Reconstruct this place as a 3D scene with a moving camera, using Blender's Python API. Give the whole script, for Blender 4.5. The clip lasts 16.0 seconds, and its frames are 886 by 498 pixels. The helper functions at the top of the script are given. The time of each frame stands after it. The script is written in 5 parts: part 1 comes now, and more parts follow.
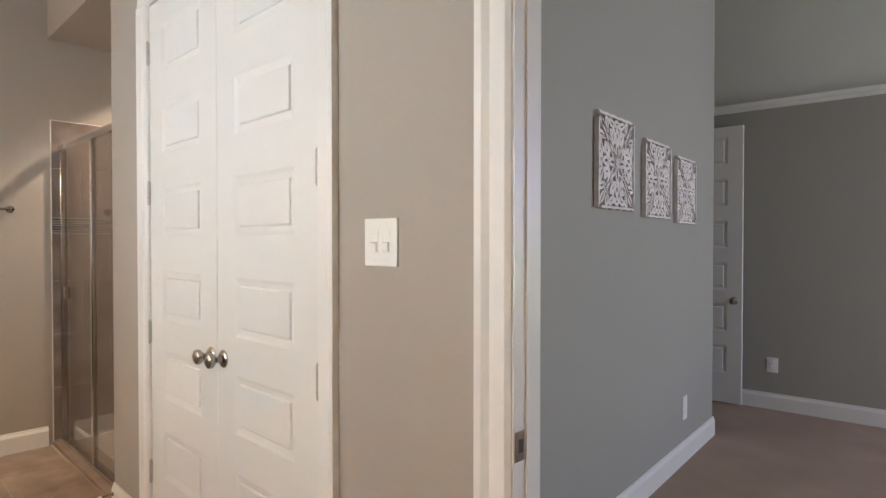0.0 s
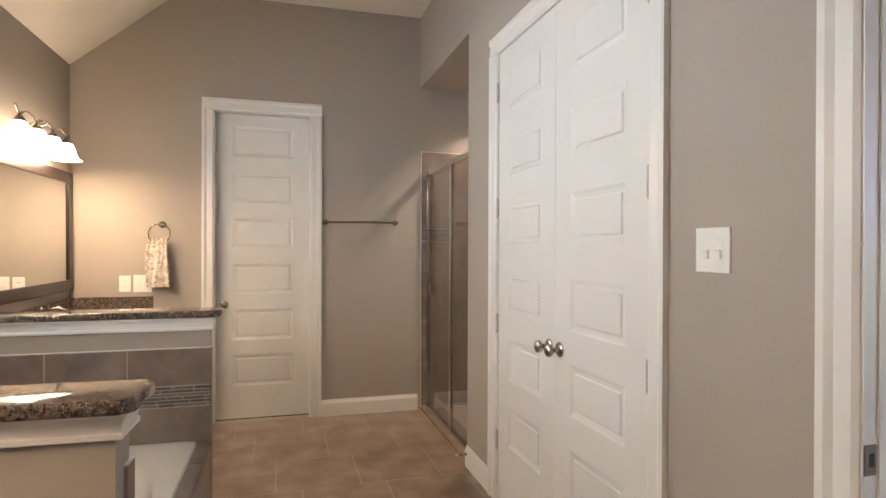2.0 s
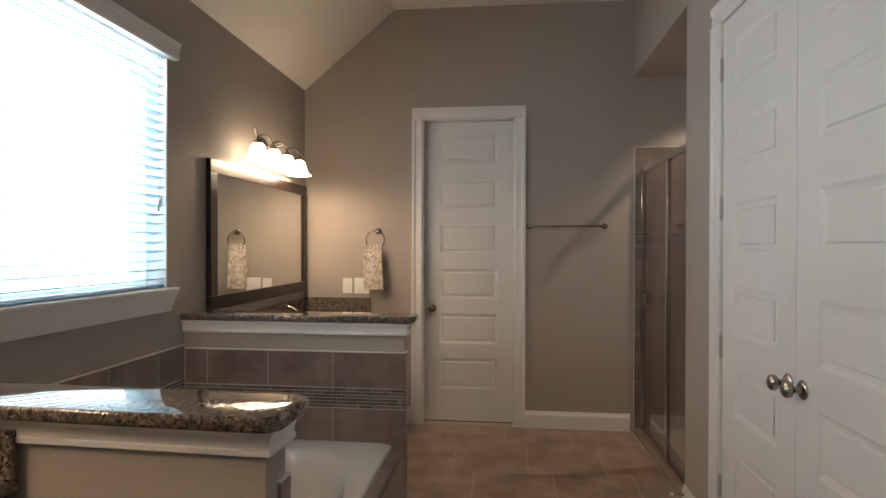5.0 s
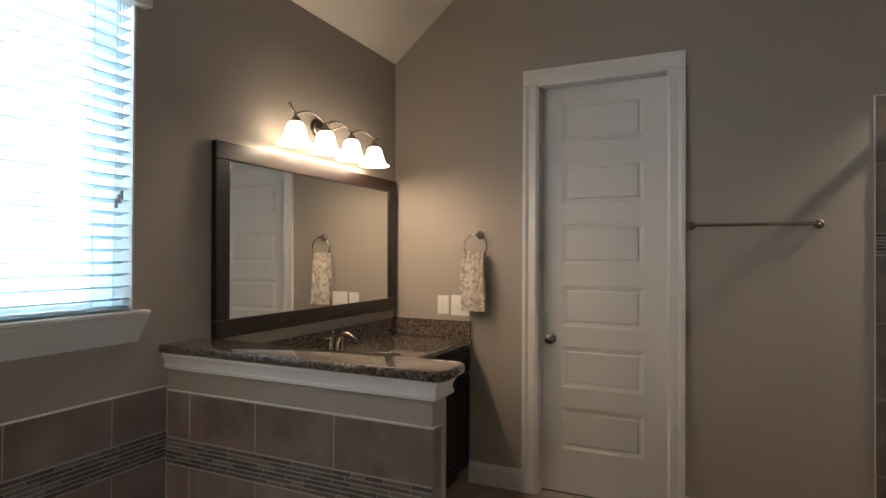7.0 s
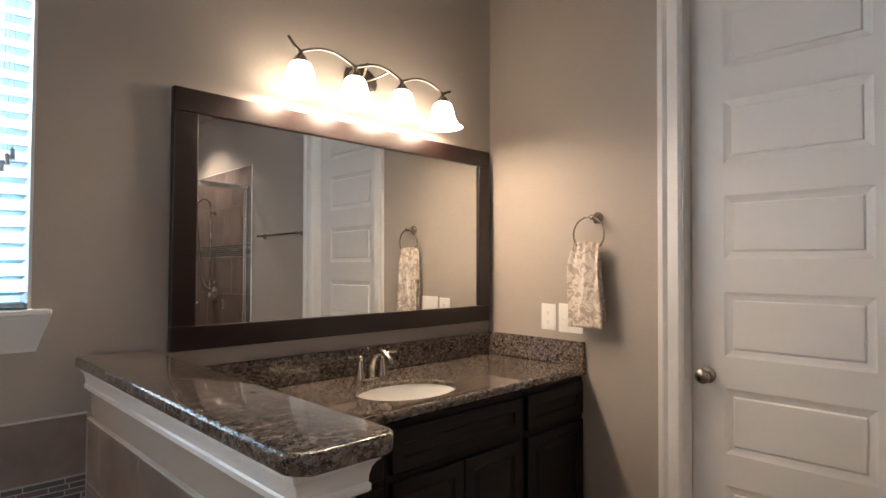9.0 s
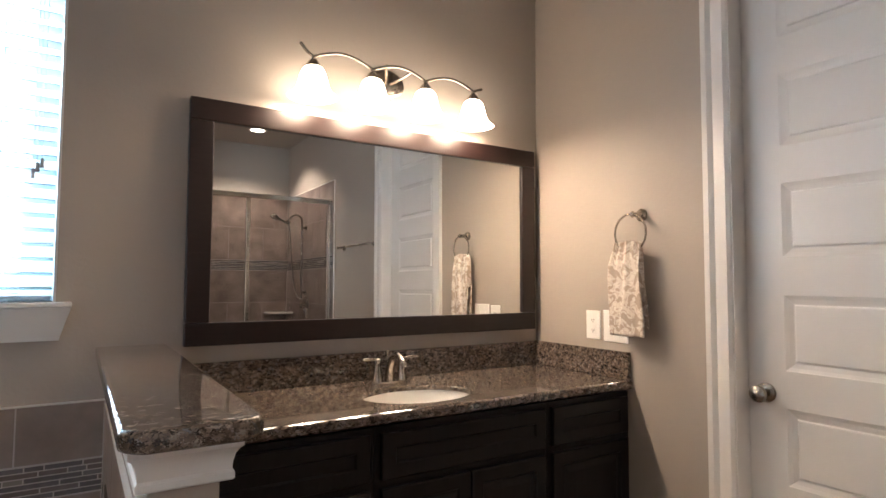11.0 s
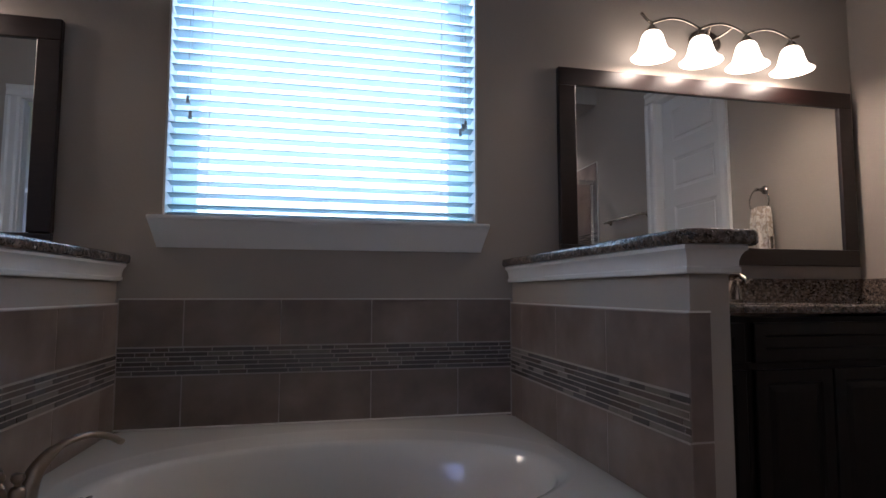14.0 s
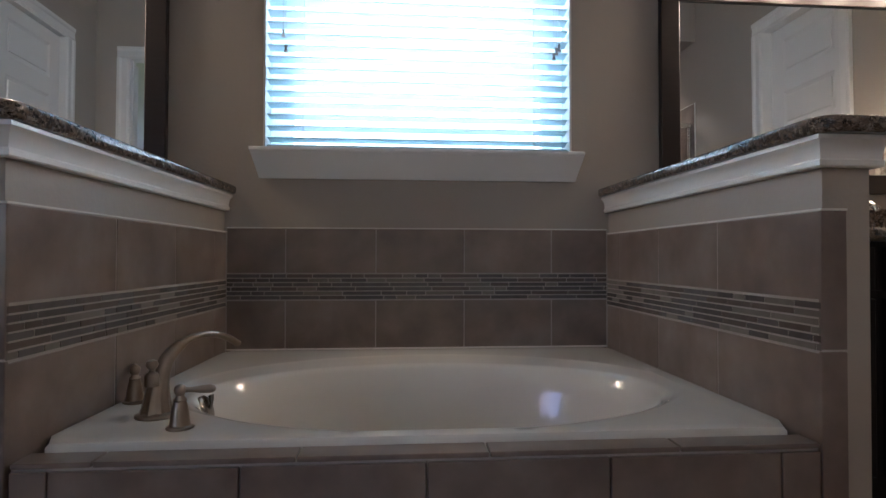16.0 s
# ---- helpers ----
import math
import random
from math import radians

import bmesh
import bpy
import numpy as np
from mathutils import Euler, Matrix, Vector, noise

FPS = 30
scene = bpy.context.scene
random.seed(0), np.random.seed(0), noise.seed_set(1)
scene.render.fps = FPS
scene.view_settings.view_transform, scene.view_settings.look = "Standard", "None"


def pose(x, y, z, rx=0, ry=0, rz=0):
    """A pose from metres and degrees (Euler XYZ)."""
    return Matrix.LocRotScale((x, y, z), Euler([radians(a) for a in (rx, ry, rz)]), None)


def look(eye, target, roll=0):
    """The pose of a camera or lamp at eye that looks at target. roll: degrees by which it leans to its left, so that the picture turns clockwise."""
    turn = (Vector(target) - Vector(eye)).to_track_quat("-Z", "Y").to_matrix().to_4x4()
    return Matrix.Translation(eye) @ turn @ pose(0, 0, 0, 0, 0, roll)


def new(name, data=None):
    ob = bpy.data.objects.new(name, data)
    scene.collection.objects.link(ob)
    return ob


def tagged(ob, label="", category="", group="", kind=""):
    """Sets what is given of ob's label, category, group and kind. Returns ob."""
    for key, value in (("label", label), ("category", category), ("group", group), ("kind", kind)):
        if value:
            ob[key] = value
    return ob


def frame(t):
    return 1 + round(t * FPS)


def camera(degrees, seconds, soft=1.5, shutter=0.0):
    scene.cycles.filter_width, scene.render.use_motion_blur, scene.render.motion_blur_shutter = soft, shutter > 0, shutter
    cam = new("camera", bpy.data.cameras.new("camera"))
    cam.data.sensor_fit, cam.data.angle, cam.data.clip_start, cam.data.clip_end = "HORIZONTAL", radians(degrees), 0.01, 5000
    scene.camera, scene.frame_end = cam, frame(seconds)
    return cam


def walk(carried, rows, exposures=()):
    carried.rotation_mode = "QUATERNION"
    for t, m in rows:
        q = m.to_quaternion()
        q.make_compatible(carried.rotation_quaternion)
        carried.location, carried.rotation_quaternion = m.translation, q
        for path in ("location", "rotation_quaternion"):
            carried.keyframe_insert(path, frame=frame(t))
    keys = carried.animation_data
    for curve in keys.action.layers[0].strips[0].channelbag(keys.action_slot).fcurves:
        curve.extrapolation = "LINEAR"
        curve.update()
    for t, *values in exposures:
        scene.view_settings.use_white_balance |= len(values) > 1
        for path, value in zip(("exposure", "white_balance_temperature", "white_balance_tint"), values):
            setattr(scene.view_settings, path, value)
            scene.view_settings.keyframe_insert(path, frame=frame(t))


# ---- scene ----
cam = camera(75.4, 16.0)
PATH = [
    (0, (0.085, 0.271, 1.417), (-1.299, 1.715, 1.388), -0.0),
    (0.5, (0.132, 0.182, 1.414), (-1.427, 1.434, 1.4), 0.5),
    (1, (0.177, 0.135, 1.4), (-1.542, 1.157, 1.391), 0.4),
    (1.5, (0.223, 0.116, 1.411), (-1.626, 0.877, 1.403), 0.3),
    (2, (0.265, 0.082, 1.419), (-1.66, 0.626, 1.412), 0.2),
    (2.5, (0.295, 0.052, 1.435), (-1.668, 0.433, 1.426), 0.2),
    (3, (0.32, 0.048, 1.44), (-1.666, 0.288, 1.431), 0.1),
    (3.5, (0.325, 0.054, 1.444), (-1.671, 0.185, 1.437), 0.1),
    (4, (0.32, 0.06, 1.439), (-1.679, 0.108, 1.434), 0.1),
    (6.5, (-0.844, 0.567, 1.47), (-2.714, -0.142, 1.479), 0.3),
    (7, (-1.182, 0.526, 1.461), (-2.996, -0.317, 1.48), 0.3),
    (7.5, (-1.526, 0.526, 1.448), (-3.263, -0.466, 1.468), 0.3),
    (8, (-1.845, 0.535, 1.446), (-3.476, -0.622, 1.485), 0.3),
    (8.5, (-2.116, 0.508, 1.412), (-3.634, -0.793, 1.456), 0.3),
    (11, (-2.705, 0.708, 1.315), (-3.777, -0.977, 1.428), 0.3),
    (11.5, (-2.525, 0.777, 1.283), (-3.54, -0.942, 1.407), 0.1),
    (12, (-2.302, 0.824, 1.239), (-3.23, -0.942, 1.376), 0.2),
    (12.5, (-2.153, 0.849, 1.17), (-2.951, -0.979, 1.315), 0.1),
    (13, (-2.044, 0.87, 1.134), (-2.714, -1.009, 1.277), 0.3),
    (13.5, (-2.016, 0.869, 1.07), (-2.549, -1.053, 1.223), 0.2),
    (14, (-1.982, 0.875, 0.959), (-2.419, -1.071, 1.111), 0.1),
    (14.5, (-1.978, 0.881, 0.864), (-2.344, -1.081, 0.999), 0.1),
    (15, (-1.969, 0.887, 0.82), (-2.268, -1.088, 0.914), 0.0),
    (15.5, (-1.972, 0.857, 0.807), (-2.184, -1.13, 0.877), 0.0),
    (16, (-1.94, 0.838, 0.818), (-2.102, -1.155, 0.849), 0.1),
]
walk(cam, [(t, look(eye, target, roll)) for t, eye, target, roll in PATH],
     exposures=[(0, 1.72, 6450, 12), (0.5, 1.68, 6400, 12), (1.0, 1.58, 6350, 12), (1.5, 1.60, 6300, 12), (2.5, 1.46, 6550, 12), (3.5, 1.15, 6450, 11), (4, 0.95, 6400, 11), (6.5, 0.5, 6100, 10), (7, 0.45, 6050, 9), (8, 0.80, 5950, 10), (8.5, 1.0, 5850, 11),
                (11, 1.35, 5850, 13), (11.5, 1.05, 5650, 11), (12, 0.75, 5400, 9), (12.5, 0.5, 5150, 8), (13, 0.24, 5200, 16), (13.5, 0.08, 5200, 17), (14, -0.0, 5200, 17), (15, 0.22, 5300, 16), (16, 0.65, 5450, 12)])

# ---- plan, in metres ----
XD, XE = -4.62, 0.54          # far door wall, opposite end wall
YW, YC = -1.44, 1.25          # window wall, closet wall
ZW, ZC, YK = 2.79, 3.418, -0.67   # wall height under the slope, flat ceiling, where the slope ends
MID = -2.04                   # the tub alcove and the two vanities lie mirrored about this line
WIN = (-2.65, -1.42, 1.245, 2.42)
DOOR = (-0.425, 0.310, 2.50)  # far door: slab edges and head
CLOSET = (-2.738, -1.366, 2.50)
ENTRY = (-0.642, 0.27, 2.50)
SIDE_DOOR = (0.10, 0.81, 2.50)  # door in the end wall
SHOWER = (XD, -3.27, 2.805)
YS = 2.60                     # shower back wall
WALL_T, WALL_TD = 0.09, 0.17

# ---- world and lamps ----
world = bpy.data.worlds.new("sky")
scene.world = world
world.use_nodes = True
wn = world.node_tree.nodes
sky = wn.new("ShaderNodeTexSky")
sky.sky_type, sky.sun_disc = "NISHITA", False
sky.sun_elevation, sky.sun_rotation = radians(50), radians(20)
world.node_tree.links.new(sky.outputs[0], wn["Background"].inputs[0])
wn["Background"].inputs[1].default_value = 0.12
SUN = bpy.data.lights.new("sun", "SUN")
SUN.energy, SUN.angle, SUN.color = 2.5, radians(0.5), (1, 0.96, 0.9)
new("sun", SUN).matrix_world = look((0, 8, 10), (0, 0, 0))


def area_lamp(name, loc, target, sx, sy, watts, colour):
    d = bpy.data.lights.new(name, "AREA")
    d.shape, d.size, d.size_y, d.energy, d.color = "RECTANGLE", sx, sy, watts, colour
    ob = new(name, d)
    ob.matrix_world = look(loc, target)
    return ob


def point_lamp(name, loc, watts, colour, radius=0.025):
    d = bpy.data.lights.new(name, "POINT")
    d.energy, d.color, d.shadow_soft_size = watts, colour, radius
    ob = new(name, d)
    ob.location = loc
    return ob


WARM = (1.0, 0.715, 0.46)
area_lamp("window_daylight", (-2.035, YW - 0.13, 1.84), (-2.035, 2, 1.55), 1.2, 1.15, 19, (0.84, 0.92, 1.0))
area_lamp("bedroom_daylight", (3.3, 4.85, 2.0), (-1.2, 3.2, 0.9), 2.2, 1.1, 25, (0.55, 0.57, 1.0))
# unseen greenish fill lamp, added to tint the upper bedroom wall and ceiling
area_lamp("bedroom_green_fill", (3.3, 4.85, 1.1), (-1.2, 3.4, 6.0), 2.2, 0.5, 15, (0.88, 1.0, 0.50))
LAMP_X = [-3.415, -3.657, -3.899, -4.141]
for x in LAMP_X:
    point_lamp("vanity_bulb", (x, YW + 0.13, 2.012), 4.3, WARM, 0.03)
    point_lamp("vanity_bulb", (2 * MID - x, YW + 0.13, 2.012), 3.8, WARM, 0.03)
shower_spot = bpy.data.lights.new("shower_spot", "SPOT")
shower_spot.energy, shower_spot.color, shower_spot.spot_size, shower_spot.spot_blend, shower_spot.shadow_soft_size = 52, (1, 0.80, 0.60), radians(124), 0.6, 0.05
new("shower_spot", shower_spot).matrix_world = look((-4.12, 2.0, 2.785), (-4.12, 2.0, 0))


# ---- materials ----
def material(name, colour, rough=0.5, metal=0.0, var=0.06, scale=3.0, bump=0.0, bump_scale=200.0, bump_dist=0.001, coat=0.0, spec=0.5, per_object=0.0, trans=0.0):
    m = bpy.data.materials.new(name)
    m.use_nodes = True
    nt = m.node_tree
    b = nt.nodes["Principled BSDF"]
    b.inputs["Roughness"].default_value, b.inputs["Metallic"].default_value = rough, metal
    b.inputs["Coat Weight"].default_value, b.inputs["Specular IOR Level"].default_value = coat, spec
    b.inputs["Transmission Weight"].default_value = trans
    tc = nt.nodes.new("ShaderNodeTexCoord")
    big = nt.nodes.new("ShaderNodeTexNoise")
    big.inputs["Scale"].default_value, big.inputs["Detail"].default_value = scale, 5
    nt.links.new(tc.outputs["Object"], big.inputs["Vector"])
    ramp = nt.nodes.new("ShaderNodeValToRGB")
    ramp.color_ramp.elements[0].position, ramp.color_ramp.elements[1].position = 0.3, 0.72
    ramp.color_ramp.elements[0].color = (*[c * (1 - var) for c in colour], 1)
    ramp.color_ramp.elements[1].color = (*[min(1, c * (1 + var)) for c in colour], 1)
    nt.links.new(big.outputs["Fac"], ramp.inputs["Fac"])
    out = ramp.outputs["Color"]
    if per_object:
        info = nt.nodes.new("ShaderNodeObjectInfo")
        rng = nt.nodes.new("ShaderNodeMapRange")
        rng.inputs["To Min"].default_value, rng.inputs["To Max"].default_value = 1 - per_object, 1 + per_object
        nt.links.new(info.outputs["Random"], rng.inputs["Value"])
        mul = nt.nodes.new("ShaderNodeVectorMath")
        mul.operation = "SCALE"
        nt.links.new(out, mul.inputs[0])
        nt.links.new(rng.outputs["Result"], mul.inputs["Scale"])
        out = mul.outputs["Vector"]
    nt.links.new(out, b.inputs["Base Color"])
    if bump:
        fine = nt.nodes.new("ShaderNodeTexNoise")
        fine.inputs["Scale"].default_value, fine.inputs["Detail"].default_value = bump_scale, 3
        nt.links.new(tc.outputs["Object"], fine.inputs["Vector"])
        bp = nt.nodes.new("ShaderNodeBump")
        bp.inputs["Strength"].default_value, bp.inputs["Distance"].default_value = bump, bump_dist
        nt.links.new(fine.outputs["Fac"], bp.inputs["Height"])
        nt.links.new(bp.outputs["Normal"], b.inputs["Normal"])
    return m


def ramp_material(name, stops, rough, scale, kind="NOISE", per_object=0.0, bump=0.0, coat=0.0, stretch=(1, 1, 1), second=None):
    """Colours along a noise or cell pattern."""
    m = material(name, (0.5, 0.5, 0.5), rough, coat=coat, bump=bump, bump_scale=scale * 2, per_object=per_object)
    nt = m.node_tree
    tc = next(n for n in nt.nodes if n.type == "TEX_COORD")
    mp = nt.nodes.new("ShaderNodeMapping")
    mp.inputs["Scale"].default_value = stretch
    nt.links.new(tc.outputs["Object"], mp.inputs["Vector"])
    old = next(n for n in nt.nodes if n.type == "VALTORGB")
    src = next(n for n in nt.nodes if n.type == "TEX_NOISE")
    if kind == "CELL":
        src = nt.nodes.new("ShaderNodeTexVoronoi")
        src.inputs["Scale"].default_value = scale
        sep = nt.nodes.new("ShaderNodeSeparateColor")
        nt.links.new(src.outputs["Color"], sep.inputs[0])
        fac = sep.outputs[0]
        warp = nt.nodes.new("ShaderNodeTexNoise")
        warp.inputs["Scale"].default_value = scale * 1.6
        mixv = nt.nodes.new("ShaderNodeVectorMath")
        mixv.operation = "MULTIPLY_ADD"
        mixv.inputs[1].default_value = (0.02, 0.02, 0.02)
        nt.links.new(mp.outputs[0], warp.inputs["Vector"])
        nt.links.new(warp.outputs["Color"], mixv.inputs[0])
        nt.links.new(mp.outputs[0], mixv.inputs[2])
        nt.links.new(mixv.outputs[0], src.inputs["Vector"])
    else:
        src.inputs["Scale"].default_value = scale
        src.inputs["Detail"].default_value = 6
        nt.links.new(mp.outputs[0], src.inputs["Vector"])
        fac = src.outputs["Fac"]
    els = old.color_ramp.elements
    while len(els) > 1:
        els.remove(els[-1])
    els[0].position, els[0].color = stops[0][0], (*stops[0][1], 1)
    for p, c in stops[1:]:
        els.new(p).color = (*c, 1)
    nt.links.new(fac, old.inputs["Fac"])
    return m


PAINT = material("greige_wall_paint", (0.374, 0.328, 0.281), 0.62, var=0.02, scale=1.2, bump=0.2, bump_scale=70, bump_dist=0.004)
BED_PAINT = material("bedroom_wall_paint", (0.34, 0.325, 0.288), 0.6, var=0.02, scale=1.2, bump=0.3, bump_scale=70, bump_dist=0.004)
BED_PALE = material("pale_upper_wall_paint", (0.62, 0.62, 0.56), 0.6, var=0.02, bump=0.3, bump_scale=70, bump_dist=0.004)
CEIL = material("ceiling_paint", (0.76, 0.71, 0.63), 0.7, var=0.02, bump=0.35, bump_scale=60, bump_dist=0.004)
TRIM = material("white_trim_enamel", (0.74, 0.722, 0.695), 0.32, var=0.015, scale=5, bump=0.08, bump_scale=90)
DOORW = material("white_door_enamel", (0.72, 0.702, 0.675), 0.36, var=0.015, scale=3, bump=0.12, bump_scale=120)
PLASTIC = material("white_plastic", (0.80, 0.79, 0.76), 0.3, var=0.01)
# black for the shade inside slots and latch hole, which are raised blocks
HOLE_SHADOW = material("hole_shadow", (0.02, 0.02, 0.02), 0.6)
NICKEL = material("brushed_nickel", (0.38, 0.34, 0.295), 0.27, metal=1.0, var=0.05, scale=30, bump=0.05, bump_scale=400)
SATIN = material("satin_nickel_hinge", (0.50, 0.47, 0.43), 0.38, metal=1.0, var=0.05, scale=30)
BRONZE = material("satin_bronze_nickel", (0.30, 0.24, 0.19), 0.34, metal=1.0, var=0.08, scale=30)
CHROME = material("chrome", (0.75, 0.75, 0.74), 0.14, metal=1.0, var=0.02)
ESPRESSO = ramp_material("espresso_stained_wood", [(0.3, (0.003, 0.002, 0.002)), (0.55, (0.005, 0.0036, 0.0034)), (0.8, (0.008, 0.006, 0.0055))], 0.5, 9, stretch=(8, 8, 0.7), bump=0.08)
ESPRESSO.node_tree.nodes["Principled BSDF"].inputs["Specular IOR Level"].default_value = 0.3
MIRROR_WOOD = ramp_material("dark_mahogany_wood", [(0.3, (0.008, 0.0032, 0.003)), (0.6, (0.013, 0.0055, 0.0045)), (0.85, (0.022, 0.0095, 0.0075))], 0.34, 10, stretch=(1, 6, 8), bump=0.05, coat=0.12)
GRANITE = ramp_material("brown_speckled_granite", [(0.0, (0.016, 0.013, 0.012)), (0.25, (0.042, 0.032, 0.026)), (0.42, (0.11, 0.080, 0.060)), (0.6, (0.20, 0.155, 0.12)), (0.78, (0.085, 0.066, 0.056)), (0.92, (0.31, 0.26, 0.215)), (1.0, (0.13, 0.13, 0.14))], 0.07, 165, kind="CELL", coat=0.4, stretch=(0.7, 1.0, 1.0))
WALL_TILE = ramp_material("taupe_ceramic_tile", [(0.3, (0.150, 0.112, 0.095)), (0.5, (0.205, 0.160, 0.136)), (0.7, (0.265, 0.215, 0.185))], 0.30, 7, per_object=0.07, bump=0.04)
FLOOR_TILE = ramp_material("brown_porcelain_floor_tile", [(0.32, (0.155, 0.103, 0.076)), (0.5, (0.22, 0.155, 0.115)), (0.68, (0.30, 0.22, 0.17))], 0.33, 5, per_object=0.07, bump=0.05)
GROUT = material("grey_grout", (0.44, 0.40, 0.365), 0.85, var=0.06, scale=20, bump=0.3, bump_scale=300)
FLOOR_GROUT = material("brown_floor_grout", (0.42, 0.35, 0.29), 0.85, var=0.06, scale=20, bump=0.3, bump_scale=300)
CAULK = material("white_caulk", (0.70, 0.67, 0.62), 0.5, var=0.03, scale=20)
MOSAIC = [material("mosaic_dark_slate", (0.100, 0.092, 0.090), 0.26, var=0.15, scale=30, per_object=0.10),
          material("mosaic_brown_glass", (0.125, 0.104, 0.092), 0.26, var=0.15, scale=30, per_object=0.10),
          material("mosaic_grey_glass", (0.130, 0.124, 0.122), 0.24, var=0.15, scale=30, per_object=0.10),
          material("mosaic_beige_stone", (0.155, 0.134, 0.116), 0.3, var=0.15, scale=30, per_object=0.12)]
TUB = material("white_acrylic", (0.68, 0.645, 0.59), 0.15, var=0.01, coat=0.3)
PORCELAIN = material("white_porcelain", (0.80, 0.78, 0.74), 0.08, var=0.01, coat=0.4)
CARPET = ramp_material("beige_carpet", [(0.3, (0.29, 0.205, 0.15)), (0.5, (0.32, 0.23, 0.17)), (0.7, (0.36, 0.26, 0.195))], 0.95, 2.5, bump=0.6)
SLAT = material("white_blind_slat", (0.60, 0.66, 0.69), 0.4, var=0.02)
CORD = material("blind_cord", (0.55, 0.57, 0.58), 0.7, var=0.05)
TASSEL = material("grey_plastic_tassel", (0.42, 0.42, 0.43), 0.4)
PICT = material("whitewashed_carved_wood", (0.74, 0.68, 0.65), 0.7, var=0.10, scale=25, bump=0.4, bump_scale=120)
TOWEL = ramp_material("cream_floral_terry_cloth", [(0.42, (0.42, 0.345, 0.28)), (0.47, (0.48, 0.40, 0.33)), (0.50, (0.65, 0.59, 0.52)), (0.55, (0.69, 0.64, 0.57)), (0.58, (0.50, 0.42, 0.35)), (0.63, (0.66, 0.60, 0.53))], 0.95, 26, bump=0.7)
for n in TOWEL.node_tree.nodes:
    if n.type == "TEX_NOISE" and n.inputs["Detail"].default_value == 6:
        n.inputs["Detail"].default_value, n.inputs["Distortion"].default_value = 1.5, 1.2


def glass_material(name, tint, rough, mix):
    m = bpy.data.materials.new(name)
    m.use_nodes = True
    nt = m.node_tree
    nt.nodes.remove(nt.nodes["Principled BSDF"])
    tr, gl, mxs, lw, fr = (nt.nodes.new("ShaderNode" + k) for k in ("BsdfTransparent", "BsdfGlossy", "MixShader", "LayerWeight", "Math"))
    fr.operation, fr.use_clamp = "MULTIPLY", True
    tr.inputs["Color"].default_value = (*tint, 1)
    gl.inputs["Roughness"].default_value = rough
    lw.inputs["Blend"].default_value = 0.12
    fr.inputs[1].default_value = mix
    nt.links.new(lw.outputs["Facing"], fr.inputs[0])
    for a, b in ((fr.outputs[0], mxs.inputs[0]), (tr.outputs[0], mxs.inputs[1]), (gl.outputs[0], mxs.inputs[2]), (mxs.outputs[0], nt.nodes["Material Output"].inputs[0])):
        nt.links.new(a, b)
    return m


GLASS = glass_material("clear_shower_glass", (0.80, 0.79, 0.78), 0.03, 0.85)
WIN_GLASS = glass_material("window_glass", (0.97, 0.99, 0.99), 0.0, 0.4)


def translucent(mat, share, colour):
    """Let part of the light through: thin pale slats, and the window frame's added glow."""
    nt = mat.node_tree
    tl, mxs = nt.nodes.new("ShaderNodeBsdfTranslucent"), nt.nodes.new("ShaderNodeMixShader")
    tl.inputs["Color"].default_value = (*colour, 1)
    mxs.inputs[0].default_value = share
    nt.links.new(nt.nodes["Principled BSDF"].outputs[0], mxs.inputs[1])
    nt.links.new(tl.outputs[0], mxs.inputs[2])
    nt.links.new(mxs.outputs[0], nt.nodes["Material Output"].inputs[0])


VINYL = material("glowing_white_vinyl_frame", (0.72, 0.76, 0.77), 0.4, var=0.01)
# opaque vinyl made translucent, so the frame glows like glare round the window
translucent(VINYL, 0.55, (0.68, 0.81, 0.86))
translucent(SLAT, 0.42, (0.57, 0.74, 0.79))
MIRROR = material("mirror_silver", (0.86, 0.87, 0.86), 0.0, metal=1.0, var=0.0)


def emitter(name, colour, strength):
    m = material(name, (0.8, 0.78, 0.72), 0.35, var=0.01)
    b = m.node_tree.nodes["Principled BSDF"]
    b.inputs["Emission Color"].default_value, b.inputs["Emission Strength"].default_value = (*colour, 1), strength
    return m


SHADE = emitter("lit_frosted_glass", (1.0, 0.775, 0.53), 2.0)
# the bulb hangs low in each bell, so the rim is brighter than the neck
sn = SHADE.node_tree
gen, sep, rim = sn.nodes.new("ShaderNodeTexCoord"), sn.nodes.new("ShaderNodeSeparateXYZ"), sn.nodes.new("ShaderNodeMapRange")
rim.inputs["To Min"].default_value, rim.inputs["To Max"].default_value = 6.8, 4.6
for a, z in ((gen.outputs["Generated"], sep.inputs[0]), (sep.outputs["Z"], rim.inputs["Value"]), (rim.outputs["Result"], sn.nodes["Principled BSDF"].inputs["Emission Strength"])):
    sn.links.new(a, z)
DOWNLIGHT = emitter("lit_downlight_lens", (1.0, 0.82, 0.62), 8.0)
OUTSIDE = emitter("bright_overcast_daylight", (0.90, 0.96, 1.0), 2.0)

# ---- mesh helpers ----
ORIGIN = {}


def thing(name, at, label, category, group=""):
    ob = new(name)
    ob.location = at
    ORIGIN[ob.name] = Vector(at)
    return tagged(ob, label, category, group)


